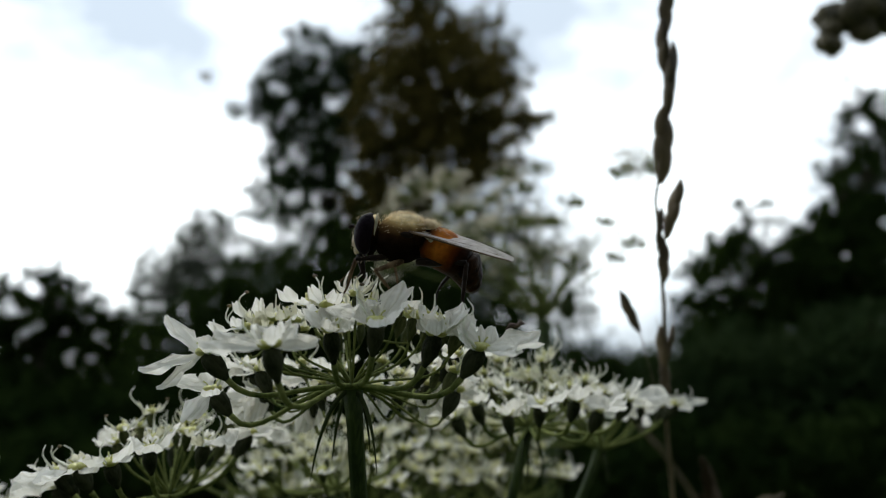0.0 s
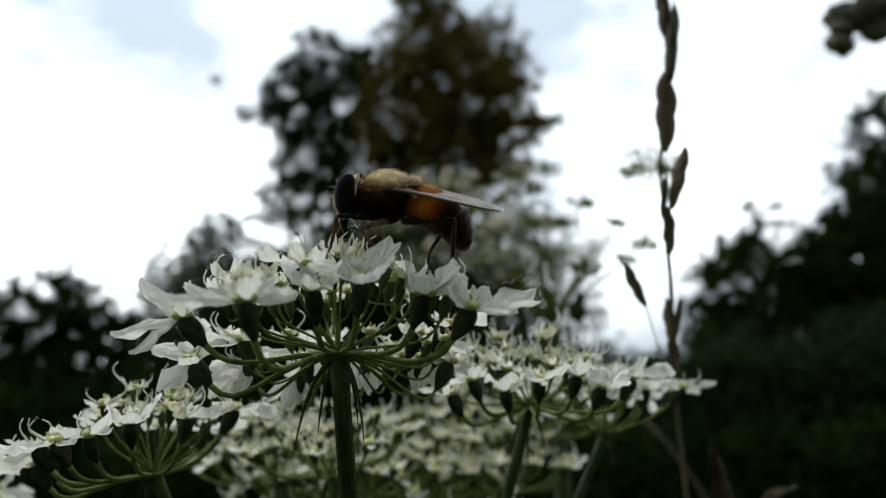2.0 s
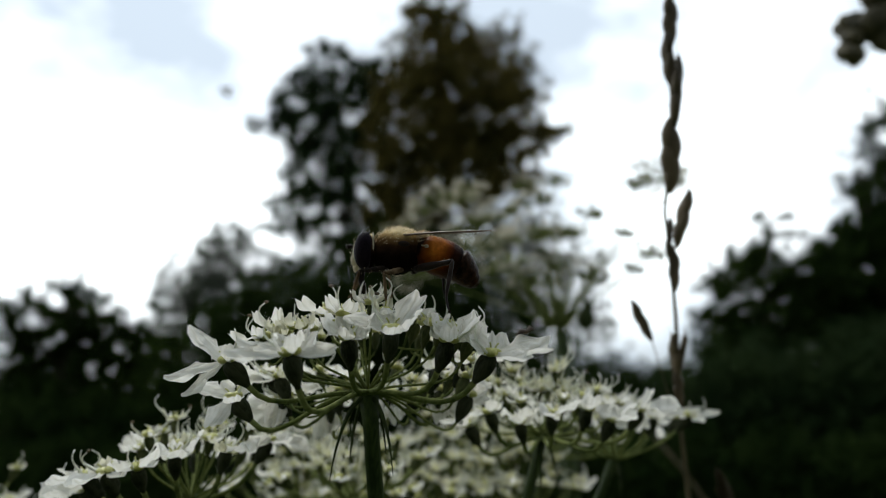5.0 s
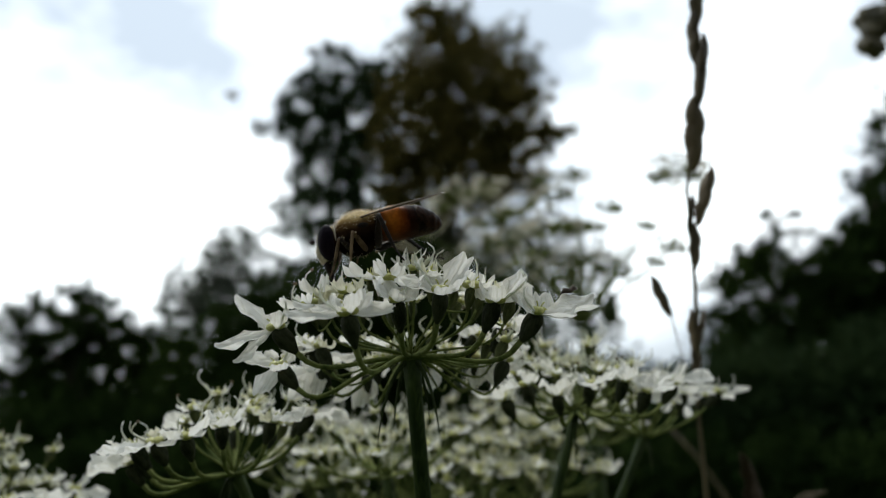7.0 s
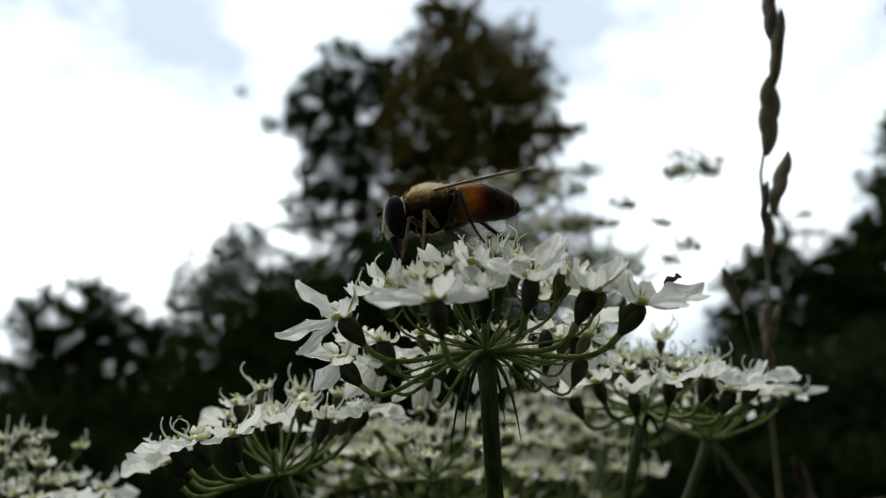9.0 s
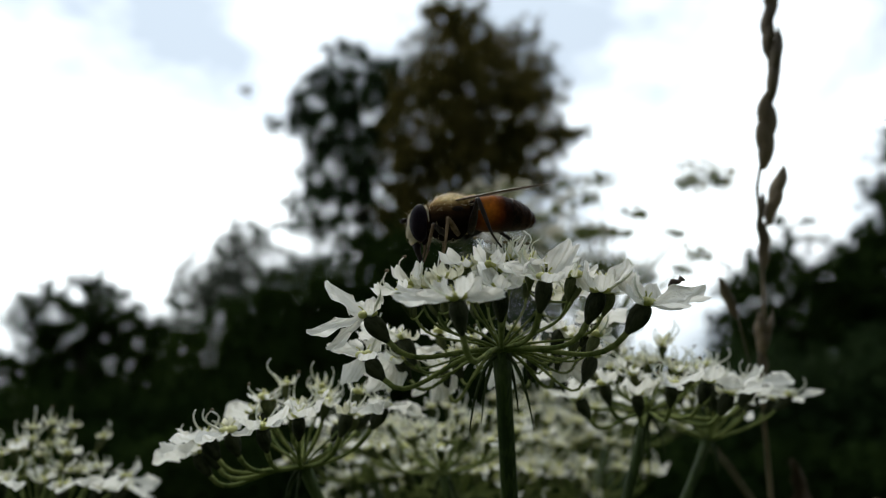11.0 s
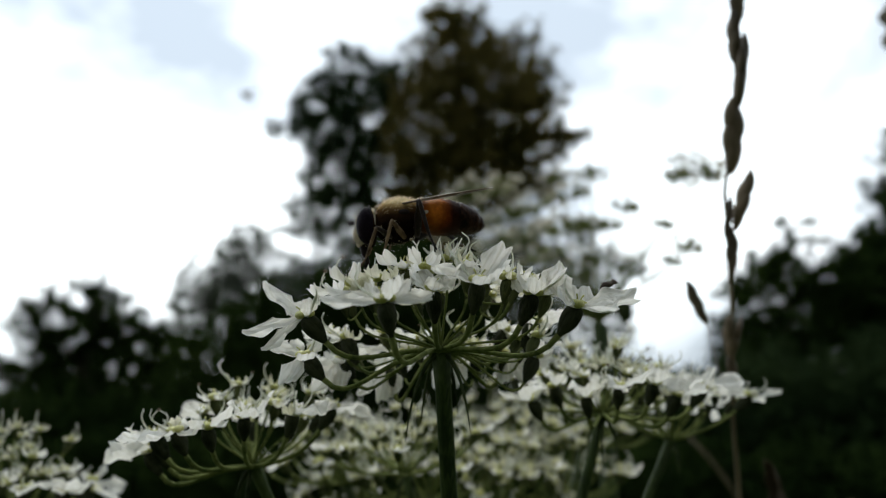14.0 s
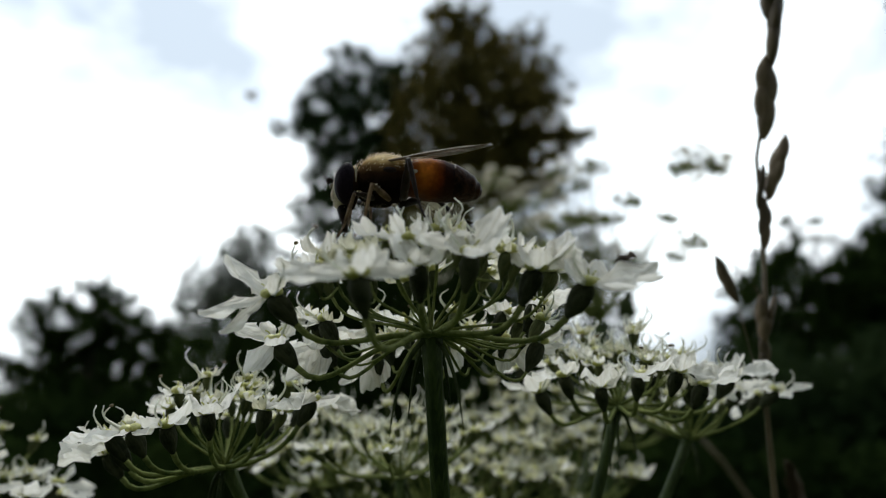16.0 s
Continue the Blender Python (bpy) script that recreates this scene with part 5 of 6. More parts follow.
def withered_leaves():
    """Two dried, curled leaves on a thin stem of their own beside the flower head."""
    root = place("withered_plant", None, None, pose(0.088, 0.165, -0.01))
    tagged(root, "withered dark brown curled leaves on a thin stem", "dead plant")
    knot = Vector((-0.006, -0.006, 1.115))
    bm = bmesh.new()
    tube(bm, bezier((0, 0, 0), (0.006, 0.004, 0.4), (0.002, 0, 0.8), knot, 16), 0.0007, 7)
    part("stem", bm, STRAW, root)
    for tip, sag, wide, mat, label, seed in (((-0.0142, -0.010, 1.1455), (0.003, 0, 0.012), 0.0040, BROWN, "dark crumpled leaf", 3), ((0.0045, -0.012, 1.1365), (-0.004, -0.004, 0.018), 0.0034, STRAW, "straw-brown leaf", 8)):
        rng = random.Random(seed)
        tip = Vector(tip)
        line = bezier(knot, knot.lerp(tip, 0.3) + Vector(sag) * 0.6, knot.lerp(tip, 0.7) + Vector(sag) * 0.3, tip, 14)
        bm = bmesh.new()
        rows = []
        for i, p in enumerate(line):
            t = i / 14
            w = wide * math.sin(math.pi * min(1, 0.12 + t * 0.88)) ** 0.7 * rng.uniform(0.7, 1.2)
            turn = 0.6 + 2.4 * t
            row = []
            for k in range(7):
                u = k / 3 - 1
                curl = turn + u * 1.1
                row.append(bm.verts.new(p + Vector((math.cos(curl) * u, math.sin(curl) * u * 0.8, 0.35 * u * u + rng.uniform(-0.16, 0.16))) * w))
            rows.append(row)
        for a, b in zip(rows, rows[1:]):
            for k in range(6):
                bm.faces.new((a[k], a[k + 1], b[k + 1], b[k]))
        leaf = part("leaf", bm, mat, root, label)
        skin = leaf.modifiers.new("thickness", "SOLIDIFY")
        skin.thickness = 0.00025


withered_leaves()


def far_bird():
    bm = bmesh.new()
    ellipsoid(bm, (0, 0, 0), (0.34, 0.17, 0.17), 12, 8)
    ellipsoid(bm, (0.36, 0, 0.1), (0.13, 0.11, 0.11), 8, 6)
    for s in (-1, 1):
        tube(bm, [(0.02, 0.08 * s, 0.05), (0, 0.36 * s, 0.2), (-0.1, 0.62 * s, 0.18)], [0.1, 0.08, 0.02], 6)
    ob = place("bird", mesh_of("bird", bm, ANTHER), None, pose(-11.82, 36.8, 18.41, 0, 20, 60))
    tagged(ob, "tiny dark bird far off in the bright sky", "bird")


far_bird()


# ---- the fly ----
def banded(name, stops, axis, rough, spec=0.4, through_light=0.0, scale=1400):
    """Colours that follow the body along one of its axes (in millimetres), mottled at two scales."""
    m = material(name, (0.5, 0.47, 0.44), (1, 1, 1), scale, rough, 0.15, 4, through_light, 0.0, spec)
    n, l = m.node_tree.nodes, m.node_tree.links
    tc = next(q for q in n if q.bl_idname == "ShaderNodeTexCoord")
    grain = next(q for q in n if q.bl_idname == "ShaderNodeValToRGB")
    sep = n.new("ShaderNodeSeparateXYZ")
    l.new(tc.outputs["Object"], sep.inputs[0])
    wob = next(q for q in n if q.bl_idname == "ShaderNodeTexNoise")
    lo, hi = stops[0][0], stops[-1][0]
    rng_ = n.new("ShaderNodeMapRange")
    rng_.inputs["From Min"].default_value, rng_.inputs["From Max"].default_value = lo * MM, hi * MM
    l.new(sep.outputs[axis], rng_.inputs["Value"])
    jog = n.new("ShaderNodeMath")
    jog.operation = "MULTIPLY_ADD"
    jog.inputs[1].default_value, jog.inputs[2].default_value = 0.2, -0.1
    l.new(wob.outputs["Fac"], jog.inputs[0])
    tot = n.new("ShaderNodeMath")
    l.new(rng_.outputs[0], tot.inputs[0])
    l.new(jog.outputs[0], tot.inputs[1])
    ramp = n.new("ShaderNodeValToRGB")
    els = ramp.color_ramp.elements
    while len(els) < len(stops):
        els.new(0.5)
    for e, (at, col) in zip(els, stops):
        e.position, e.color = (at - lo) / (hi - lo), (*col, 1)
    l.new(tot.outputs[0], ramp.inputs["Fac"])
    mul = n.new("ShaderNodeMix")
    mul.data_type, mul.blend_type = "RGBA", "MULTIPLY"
    mul.inputs[0].default_value = 1.0
    l.new(ramp.outputs["Color"], mul.inputs[6])
    l.new(grain.outputs["Color"], mul.inputs[7])
    for q in n:
        if q.bl_idname == "ShaderNodeBsdfPrincipled":
            l.new(mul.outputs[2], q.inputs["Base Color"])
        if q.bl_idname == "ShaderNodeBsdfTranslucent":
            l.new(mul.outputs[2], q.inputs["Color"])
    return m


# brown to tan coat; light from above is painted in as the cream top
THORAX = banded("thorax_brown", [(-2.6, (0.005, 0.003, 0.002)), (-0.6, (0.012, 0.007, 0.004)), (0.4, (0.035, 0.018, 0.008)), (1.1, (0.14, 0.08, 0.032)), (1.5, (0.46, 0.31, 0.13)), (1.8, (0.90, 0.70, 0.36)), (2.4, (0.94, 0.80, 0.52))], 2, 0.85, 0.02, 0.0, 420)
ABDOMEN = banded("amber_abdomen", [(-4.3, (0.014, 0.006, 0.003)), (-3.4, (0.05, 0.015, 0.005)), (-2.8, (0.34, 0.09, 0.012)), (-2.1, (0.76, 0.25, 0.03)), (-1.1, (0.82, 0.30, 0.036)), (-0.4, (0.36, 0.11, 0.016)), (0.2, (0.02, 0.011, 0.006)), (0.6, (0.012, 0.007, 0.004))], 0, 0.42, 0.05, 0.45, 420)
BELLY = [q for q in ABDOMEN.node_tree.nodes if q.bl_idname == "ShaderNodeMix"][0]


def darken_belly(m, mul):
    """Brown-black colour that takes over towards the belly plates."""
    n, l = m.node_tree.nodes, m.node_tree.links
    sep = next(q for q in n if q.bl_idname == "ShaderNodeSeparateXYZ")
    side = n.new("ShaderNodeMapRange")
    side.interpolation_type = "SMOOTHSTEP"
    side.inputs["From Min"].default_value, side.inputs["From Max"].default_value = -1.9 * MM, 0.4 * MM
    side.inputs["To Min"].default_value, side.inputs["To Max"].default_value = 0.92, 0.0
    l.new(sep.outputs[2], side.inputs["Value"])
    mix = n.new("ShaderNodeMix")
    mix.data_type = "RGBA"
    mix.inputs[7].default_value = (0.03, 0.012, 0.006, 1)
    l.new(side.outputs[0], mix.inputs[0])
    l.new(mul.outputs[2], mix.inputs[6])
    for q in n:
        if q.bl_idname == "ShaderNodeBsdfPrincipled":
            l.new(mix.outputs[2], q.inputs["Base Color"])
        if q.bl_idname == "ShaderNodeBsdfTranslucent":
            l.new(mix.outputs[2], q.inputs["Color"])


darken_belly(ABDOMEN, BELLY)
TIP = material("black_brown_tail", (0.004, 0.003, 0.002), (0.035, 0.016, 0.008), 500, 0.4, 0.2, 4, 0.0, 0.0, 0.03)
EYE = material("dark_compound_eye", (0.004, 0.003, 0.005), (0.014, 0.009, 0.013), 500, 0.5, 0.2, 12, 0, 0, 0.03, (0.4, 3, 0.4))
FACE = material("pale_face", (0.34, 0.30, 0.20), (0.66, 0.60, 0.46), 1200, 0.8, 0.3, 6, 0.15, 0.1, 0.02)
DARK_LEG = material("dark_leg", (0.004, 0.003, 0.002), (0.02, 0.012, 0.008), 1500, 0.5, 0.2, 6, 0, 0.1, 0.1)
PALE_LEG = material("tan_leg", (0.05, 0.032, 0.018), (0.22, 0.15, 0.085), 900, 0.7, 0.2, 6, 0.1, 0.15, 0.05)
FUZZ = material("tan_body_hair", (0.72, 0.58, 0.35), (0.96, 0.86, 0.66), 900, 0.6, 0.0, 4, 0.5)
VEIN = material("wing_vein", (0.07, 0.04, 0.02), (0.16, 0.10, 0.05), 1500, 0.5, 0.1)


def wing_membrane():
    m = bpy.data.materials.new("clear_wing")
    m.use_nodes = True
    n, l = m.node_tree.nodes, m.node_tree.links
    n.clear()
    out = n.new("ShaderNodeOutputMaterial")
    clear = n.new("ShaderNodeBsdfTransparent")
    clear.inputs["Color"].default_value = (0.90, 0.86, 0.83, 1)
    film = n.new("ShaderNodeBsdfPrincipled")
    film.inputs["Base Color"].default_value = (0.88, 0.80, 0.75, 1)
    film.inputs["Roughness"].default_value = 0.28
    tc = n.new("ShaderNodeTexCoord")
    wv = n.new("ShaderNodeTexNoise")
    wv.inputs["Scale"].default_value = 900
    l.new(tc.outputs["Object"], wv.inputs["Vector"])
    bp = n.new("ShaderNodeBump")
    bp.inputs["Strength"].default_value, bp.inputs["Distance"].default_value = 0.35, 0.0004
    l.new(wv.outputs["Fac"], bp.inputs["Height"])
    l.new(bp.outputs[0], film.inputs["Normal"])
    thick = n.new("ShaderNodeMapRange")
    thick.inputs["To Min"].default_value, thick.inputs["To Max"].default_value = 0.16, 0.5
    l.new(wv.outputs["Fac"], thick.inputs["Value"])
    mx = n.new("ShaderNodeMixShader")
    l.new(thick.outputs[0], mx.inputs[0])
    l.new(clear.outputs[0], mx.inputs[1])
    l.new(film.outputs[0], mx.inputs[2])
    l.new(mx.outputs[0], out.inputs["Surface"])
    return m


WING = wing_membrane()


def hairs_over(bm, verts, count, length, rng, keep, lean):
    """Short tapering hairs rooted on a body's surface where keep allows."""
    pool = [v for v in verts if keep(v.co)]
    for _ in range(count):
        v = rng.choice(pool)
        p = v.co + Vector((rng.gauss(0, 0.25), rng.gauss(0, 0.25), rng.gauss(0, 0.05))) * MM
        d = (v.normal + Vector(lean) + Vector((rng.gauss(0, 0.35), rng.gauss(0, 0.35), rng.gauss(0, 0.35)))).normalized()
        q = d.orthogonal().normalized() * 0.026 * MM
        w = d.cross(q)
        p = p - d * 0.15 * MM
        tip = p + d * length * rng.uniform(0.6, 1.2)
        yield (p + q, p - q * 0.5 + w, p - q * 0.5 - w, tip)


def limb_mesh(name, length, radii, hair, seed, mat, hook=0.0):
    """One limb of a leg along x, swollen in the middle, with fine bristles; hook bends the last third to a foot."""
    rng = random.Random(seed)
    bm = bmesh.new()
    path, rad = [], []
    for k in range(11):
        t = k / 10
        path.append(Vector((length * t, 0, hook * length * max(0, t - 0.62) ** 1.5)) * MM)
        r = radii[0] * (1 - t) + radii[1] * t
        rad.append(r * (1 + 0.4 * math.sin(math.pi * min(1, t * 1.4))) * MM)
    tube(bm, path, rad, 8)
    for _ in range(hair * 2):
        i = rng.randrange(1, 10)
        d = Vector((rng.gauss(0.3, 0.5), rng.gauss(0, 1), rng.gauss(0, 1))).normalized()
        p = path[i] + (path[i + 1] - path[i]) * rng.random()
        q = d.orthogonal().normalized() * 0.02 * MM
        bm.faces.new([bm.verts.new(c) for c in (p + q, p - q, p + d * (rad[i] + rng.uniform(0.1, 0.28) * MM))])
    return mesh_of(name, bm, mat)


def fur(parent, verts, mat, label, rng, layers):
    """Coats of short tapering hair on a body part; layers are (count, length, keep, lean)."""
    bm = bmesh.new()
    for count, length, keep, lean in layers:
        for quad in hairs_over(None, verts, count, length, rng, keep, lean):
            a = [bm.verts.new(c) for c in quad]
            for i, j in ((0, 1), (1, 2), (2, 0)):
                bm.faces.new((a[i], a[j], a[3]))
    return part(parent.name.split(".")[0] + "_hair", bm, mat, parent, label)


def surface_of(ob):
    """The vertices of a part with their normals, to root hair on."""
    probe = bmesh.new()
    probe.from_mesh(ob.data)
    probe.normal_update()
    return probe, list(probe.verts)


def ringed(profile, sides, plates):
    """A tapering body along -x from (x, radius, drop) in millimetres, flatter below, with a step where each plate ends."""
    bm = bmesh.new()
    rings = []
    for x, r, dz in profile:
        for cut in plates:
            r *= 1 - 0.05 * math.exp(-((x - cut) / 0.09) ** 2)
        rings.append([bm.verts.new((x * MM, r * 1.12 * math.cos(a) * MM, (r * (0.86 if math.sin(a) > 0 else 0.72) * math.sin(a) + dz) * MM)) for a in (2 * math.pi * k / 26 for k in range(26))])
    for a, b in zip(rings, rings[1:]):
        for k in range(26):
            bm.faces.new((a[k], b[k], b[(k + 1) % 26], a[(k + 1) % 26]))
    bm.faces.new(rings[0])
    bm.faces.new(rings[-1][::-1])
    return bm


def profile_between(stations, n):
    """Smooth (x, radius, drop) stations by straight steps with rounded radii."""
    out = []
    for (xa, ra, da), (xb, rb, db) in zip(stations, stations[1:]):
        for i in range(n):
            f = i / n
            g = f * f * (3 - 2 * f)
            out.append((xa + (xb - xa) * f, ra + (rb - ra) * g, da + (db - da) * g))
    return out + [stations[-1]]


def build_fly():
    rng = random.Random(5)
    fly = place("fly", None)
    tagged(fly, "brown hoverfly with amber abdomen feeding on white umbel", "insect")
    bm = bmesh.new()
    vs = ellipsoid(bm, (0, 0, 0), (1, 1, 1), 28, 20)
    for v in vs:
        # boxier than an egg: flat back, steep front, a chest that bulges between the legs
        q = v.co.copy()
        k = (abs(q.x) ** 2.3 + abs(q.y) ** 2.2 + abs(q.z) ** 2.3) ** (-1 / 2.3)
        low = max(0.0, -q.z)
        v.co = Vector((q.x * k * (2.8 - 0.35 * low) + 0.55 + 0.15 * low, q.y * k * 2.45, q.z * k * 2.55 + 0.05)) * MM
        v.co.z -= 0.05 * v.co.x + (0.045 * max(0.0, v.co.x / MM - 0.5) ** 2 * MM if q.z > 0 else 0.0)
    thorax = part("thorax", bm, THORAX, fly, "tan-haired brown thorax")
    probe, pv = surface_of(thorax)
    fur(thorax, pv, FUZZ, "short tan hair", rng, (
        (900, 0.42 * MM, lambda c: c.z > 1.5 * MM, (-0.7, 0, 0.3)),
        (700, 0.5 * MM, lambda c: c.z > 0.6 * MM and c.x < -1.2 * MM, (-0.9, 0, 0.1)),
        (130, 0.3 * MM, lambda c: 0.6 * MM < c.z <= 1.5 * MM, (-0.9, 0, 0.0)),
        (40, 0.45 * MM, lambda c: c.z <= -1.9 * MM, (0.1, 0, -0.5))))
    probe.free()
    # side plates under the wing root, with the pale knob of the halter
    for s in (1, -1):
        bm = bmesh.new()
        ellipsoid(bm, (0.2 * MM, s * 2.2 * MM, 0.5 * MM), (0.8 * MM, 0.3 * MM, 0.4 * MM), 12, 8)
        part("side_plate", bm, DARK_LEG, thorax, "dark bare plate below the wing")
        bm = bmesh.new()
        tube(bm, [(-1.7 * MM, s * 2.0 * MM, 0.5 * MM), (-2.2 * MM, s * 2.5 * MM, 0.35 * MM)], [0.07 * MM, 0.09 * MM], 6)
        ellipsoid(bm, (-2.25 * MM, s * 2.55 * MM, 0.33 * MM), (0.26 * MM, 0.18 * MM, 0.2 * MM), 10, 6)
        part("halter", bm, FACE, thorax, "pale knobbed halter")
    bm = bmesh.new()
    ellipsoid(bm, (-2.0 * MM, 0, 1.65 * MM), (0.9 * MM, 1.5 * MM, 0.6 * MM), 16, 10)
    scut = part("scutellum", bm, FUZZ, thorax, "pale translucent tan scutellum")
    probe, pv = surface_of(scut)
    fur(scut, pv, FUZZ, "", rng, ((260, 0.5 * MM, lambda c: True, (-0.6, 0, 0.2)),))
    probe.free()
    # abdomen: amber plates, then a black-brown tail that can curl under
    bm = ringed(profile_between([(0.8, 1.4, 0.1), (0.2, 1.95, 0.1), (-0.9, 2.42, 0.08), (-2.0, 2.6, 0.0), (-3.1, 2.58, -0.05), (-4.2, 2.38, -0.12), (-4.7, 1.9, -0.15)], 4), 26, (-1.0, -2.7))
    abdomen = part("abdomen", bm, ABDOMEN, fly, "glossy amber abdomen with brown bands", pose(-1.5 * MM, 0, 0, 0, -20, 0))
    probe, pv = surface_of(abdomen)
    fur(abdomen, pv, FUZZ, "sparse pale hair", rng, ((260, 0.28 * MM, lambda c: c.x < 0 and c.z > 1.5 * MM, (-0.9, 0, 0.0)),))
    probe.free()
    bm = ringed(profile_between([(0.35, 2.1, -0.05), (0.0, 2.36, -0.06), (-0.9, 2.15, -0.12), (-1.9, 1.72, -0.2), (-2.7, 1.15, -0.3), (-3.15, 0.5, -0.35), (-3.2, 0.15, -0.35)], 4), 26, (-1.2, -2.4))
    tail = part("tail", bm, TIP, abdomen, "black-brown tip of the abdomen", pose(-4.3 * MM, 0, -0.05 * MM, 0, -16, 0))
    # head, about its own middle
    bm = bmesh.new()
    ellipsoid(bm, (-0.3 * MM, 0, 0.0), (0.66 * MM, 2.0 * MM, 2.1 * MM), 20, 12)
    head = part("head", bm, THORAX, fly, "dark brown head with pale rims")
    bm = bmesh.new()
    ellipsoid(bm, (-0.52 * MM, 0, 0.3 * MM), (0.26 * MM, 1.85 * MM, 1.98 * MM), 24, 14)
    part("occiput", bm, FACE, head, "pale tan rim behind the eyes")
    bm = bmesh.new()
    ellipsoid(bm, (0.7 * MM, 0, -0.2 * MM), (0.85 * MM, 0.95 * MM, 1.95 * MM), 18, 12)
    ellipsoid(bm, (1.38 * MM, 0, -0.7 * MM), (0.32 * MM, 0.5 * MM, 0.7 * MM), 12, 8)
    ellipsoid(bm, (1.05 * MM, 0, -1.65 * MM), (0.36 * MM, 0.55 * MM, 0.45 * MM), 12, 8)
    face = part("face", bm, FACE, head, "pale yellow face")
    probe, pv = surface_of(face)
    fur(face, pv, FUZZ, "", rng, ((240, 0.24 * MM, lambda c: c.x > 0.4 * MM, (0.5, 0, -0.3)),))
    probe.free()
    for s in (1, -1):
        bm = bmesh.new()
        vs = ellipsoid(bm, (0.42 * MM, s * 1.18 * MM, 0.12 * MM), (1.02 * MM, 1.2 * MM, 2.05 * MM), 26, 20)
        for v in vs:
            v.co.x -= 0.16 * (v.co.z / MM - 0.1) ** 2 * 0.25 * MM
        part("eye", bm, EYE, head, "large dark brown compound eye")
        bm = bmesh.new()
        tube(bm, [(1.55 * MM, s * 0.25 * MM, 0.6 * MM), (1.85 * MM, s * 0.3 * MM, 0.68 * MM), (2.1 * MM, s * 0.34 * MM, 0.42 * MM)], [0.14 * MM, 0.19 * MM, 0.23 * MM], 8)
        tube(bm, [(1.9 * MM, s * 0.34 * MM, 0.6 * MM), (2.5 * MM, s * 0.6 * MM, 0.95 * MM)], [0.05 * MM, 0.015 * MM], 5)
        part("antenna", bm, DARK_LEG, head)
    bm = bmesh.new()
    tube(bm, [(0.6 * MM, 0, -1.8 * MM), (0.5 * MM, 0, -2.8 * MM), (0.2 * MM, 0, -3.7 * MM), (0.3 * MM, 0, -4.3 * MM)], [0.55 * MM, 0.36 * MM, 0.26 * MM, 0.4 * MM], 10)
    part("proboscis", bm, DARK_LEG, head, "dark proboscis reaching into the florets")
    # wings: membrane with veins, leading edge outwards
    wings = []
    for s in (1, -1):
        bm = bmesh.new()
        n = 16
        lead, trail = [], []
        for i in range(n + 1):
            t = i / n
            x = -10.4 * t
            w1 = 0.55 * math.sin(min(1, t * 1.5) * 1.57) * (1 - max(0, t - 0.75) ** 2 * 9)
            w2 = 3.0 * math.sin(math.pi * min(1, (t * 0.93 + 0.02)) ** 0.85) ** 0.7
            lead.append((x, s * (w1 + 0.15 * t), 0.12 * math.sin(t * 3)))
            trail.append((x, s * (w1 - w2), -0.18 * math.sin(t * 3)))
        grid = []
        for a, b in zip(lead, trail):
            grid.append([bm.verts.new(Vector(a).lerp(Vector(b), k / 5) * MM + Vector((0, 0, 0.07 * MM * (k % 2)))) for k in range(6)])
        for i in range(n):
            for k in range(5):
                bm.faces.new((grid[i][k], grid[i + 1][k], grid[i + 1][k + 1], grid[i][k + 1]))
        wing = part("wing", bm, WING, fly, "clear brownish wing with fine veins")
        for k, (t0, t1, a0, a1, r) in enumerate(((0, 0.98, 0.0, 0.0, 0.13), (0, 0.96, 0.06, 0.22, 0.09), (0, 0.92, 0.1, 0.45, 0.055), (0.02, 0.84, 0.14, 0.66, 0.05), (0.04, 0.6, 0.3, 0.95, 0.045), (0.45, 0.62, 0.1, 0.5, 0.04), (0.25, 0.4, 0.12, 0.7, 0.04))):
            pts = []
            for i in range(7):
                t, f = t0 + (t1 - t0) * i / 6, a0 + (a1 - a0) * (i / 6) ** 1.3
                j = min(n - 1, int(t * n))
                fr = t * n - j
                a = Vector(lead[j]).lerp(Vector(lead[j + 1]), fr)
                b = Vector(trail[j]).lerp(Vector(trail[j + 1]), fr)
                pts.append(a.lerp(b, f) * MM)
            bm = bmesh.new()
            tube(bm, pts, [r * MM * (1 - 0.1 * i) for i in range(7)], 5)
            part("vein", bm, VEIN, wing)
        wings.append(wing)
    # legs: front, middle, hind on both sides; thigh and shin bend at the knee
    legs = []
    for s in (1, -1):
        for k, (hip, thigh, shin, mats) in enumerate((((1.6, 1.2, -1.9), 3.3, 5.0, (DARK_LEG, PALE_LEG)), ((0.2, 1.5, -2.1), 3.6, 5.2, (PALE_LEG, PALE_LEG)), ((-1.2, 1.4, -2.0), 5.0, 5.8, (DARK_LEG, DARK_LEG)))):
            wide = (0.26, 0.25, 0.35)[k]
            leg = place("leg", limb_mesh("thigh", thigh, (wide, wide * 0.75), 70, 10 * k + s, mats[0]), fly)
            low = place("shin", limb_mesh("shin", shin, (wide * 0.6, wide * 0.26), 60, 10 * k + s + 5, mats[1], 0.7), leg)
            legs.append((leg, low, Vector((hip[0], s * hip[1], hip[2])), thigh, shin))
            bm = bmesh.new()
            for _ in range(14):
                x = rng.uniform(0.15, 0.98) * thigh
                a = rng.uniform(0, 6.283)
                d = Vector((0.35, math.cos(a), math.sin(a)))
                p = Vector((x, 0, 0)) + d * wide * 0.9
                q = Vector((0.022, 0, 0))
                bm.faces.new([bm.verts.new(c * MM) for c in (p + q, p - q, p + d * rng.uniform(0.16, 0.34))])
            part("leg_hair", bm, FUZZ, leg, "fine pale fringe")
    return fly, head, abdomen, tail, wings, legs


FLY, HEAD, ABDOMEN_PART, TAIL, WINGS, LEGS = build_fly()


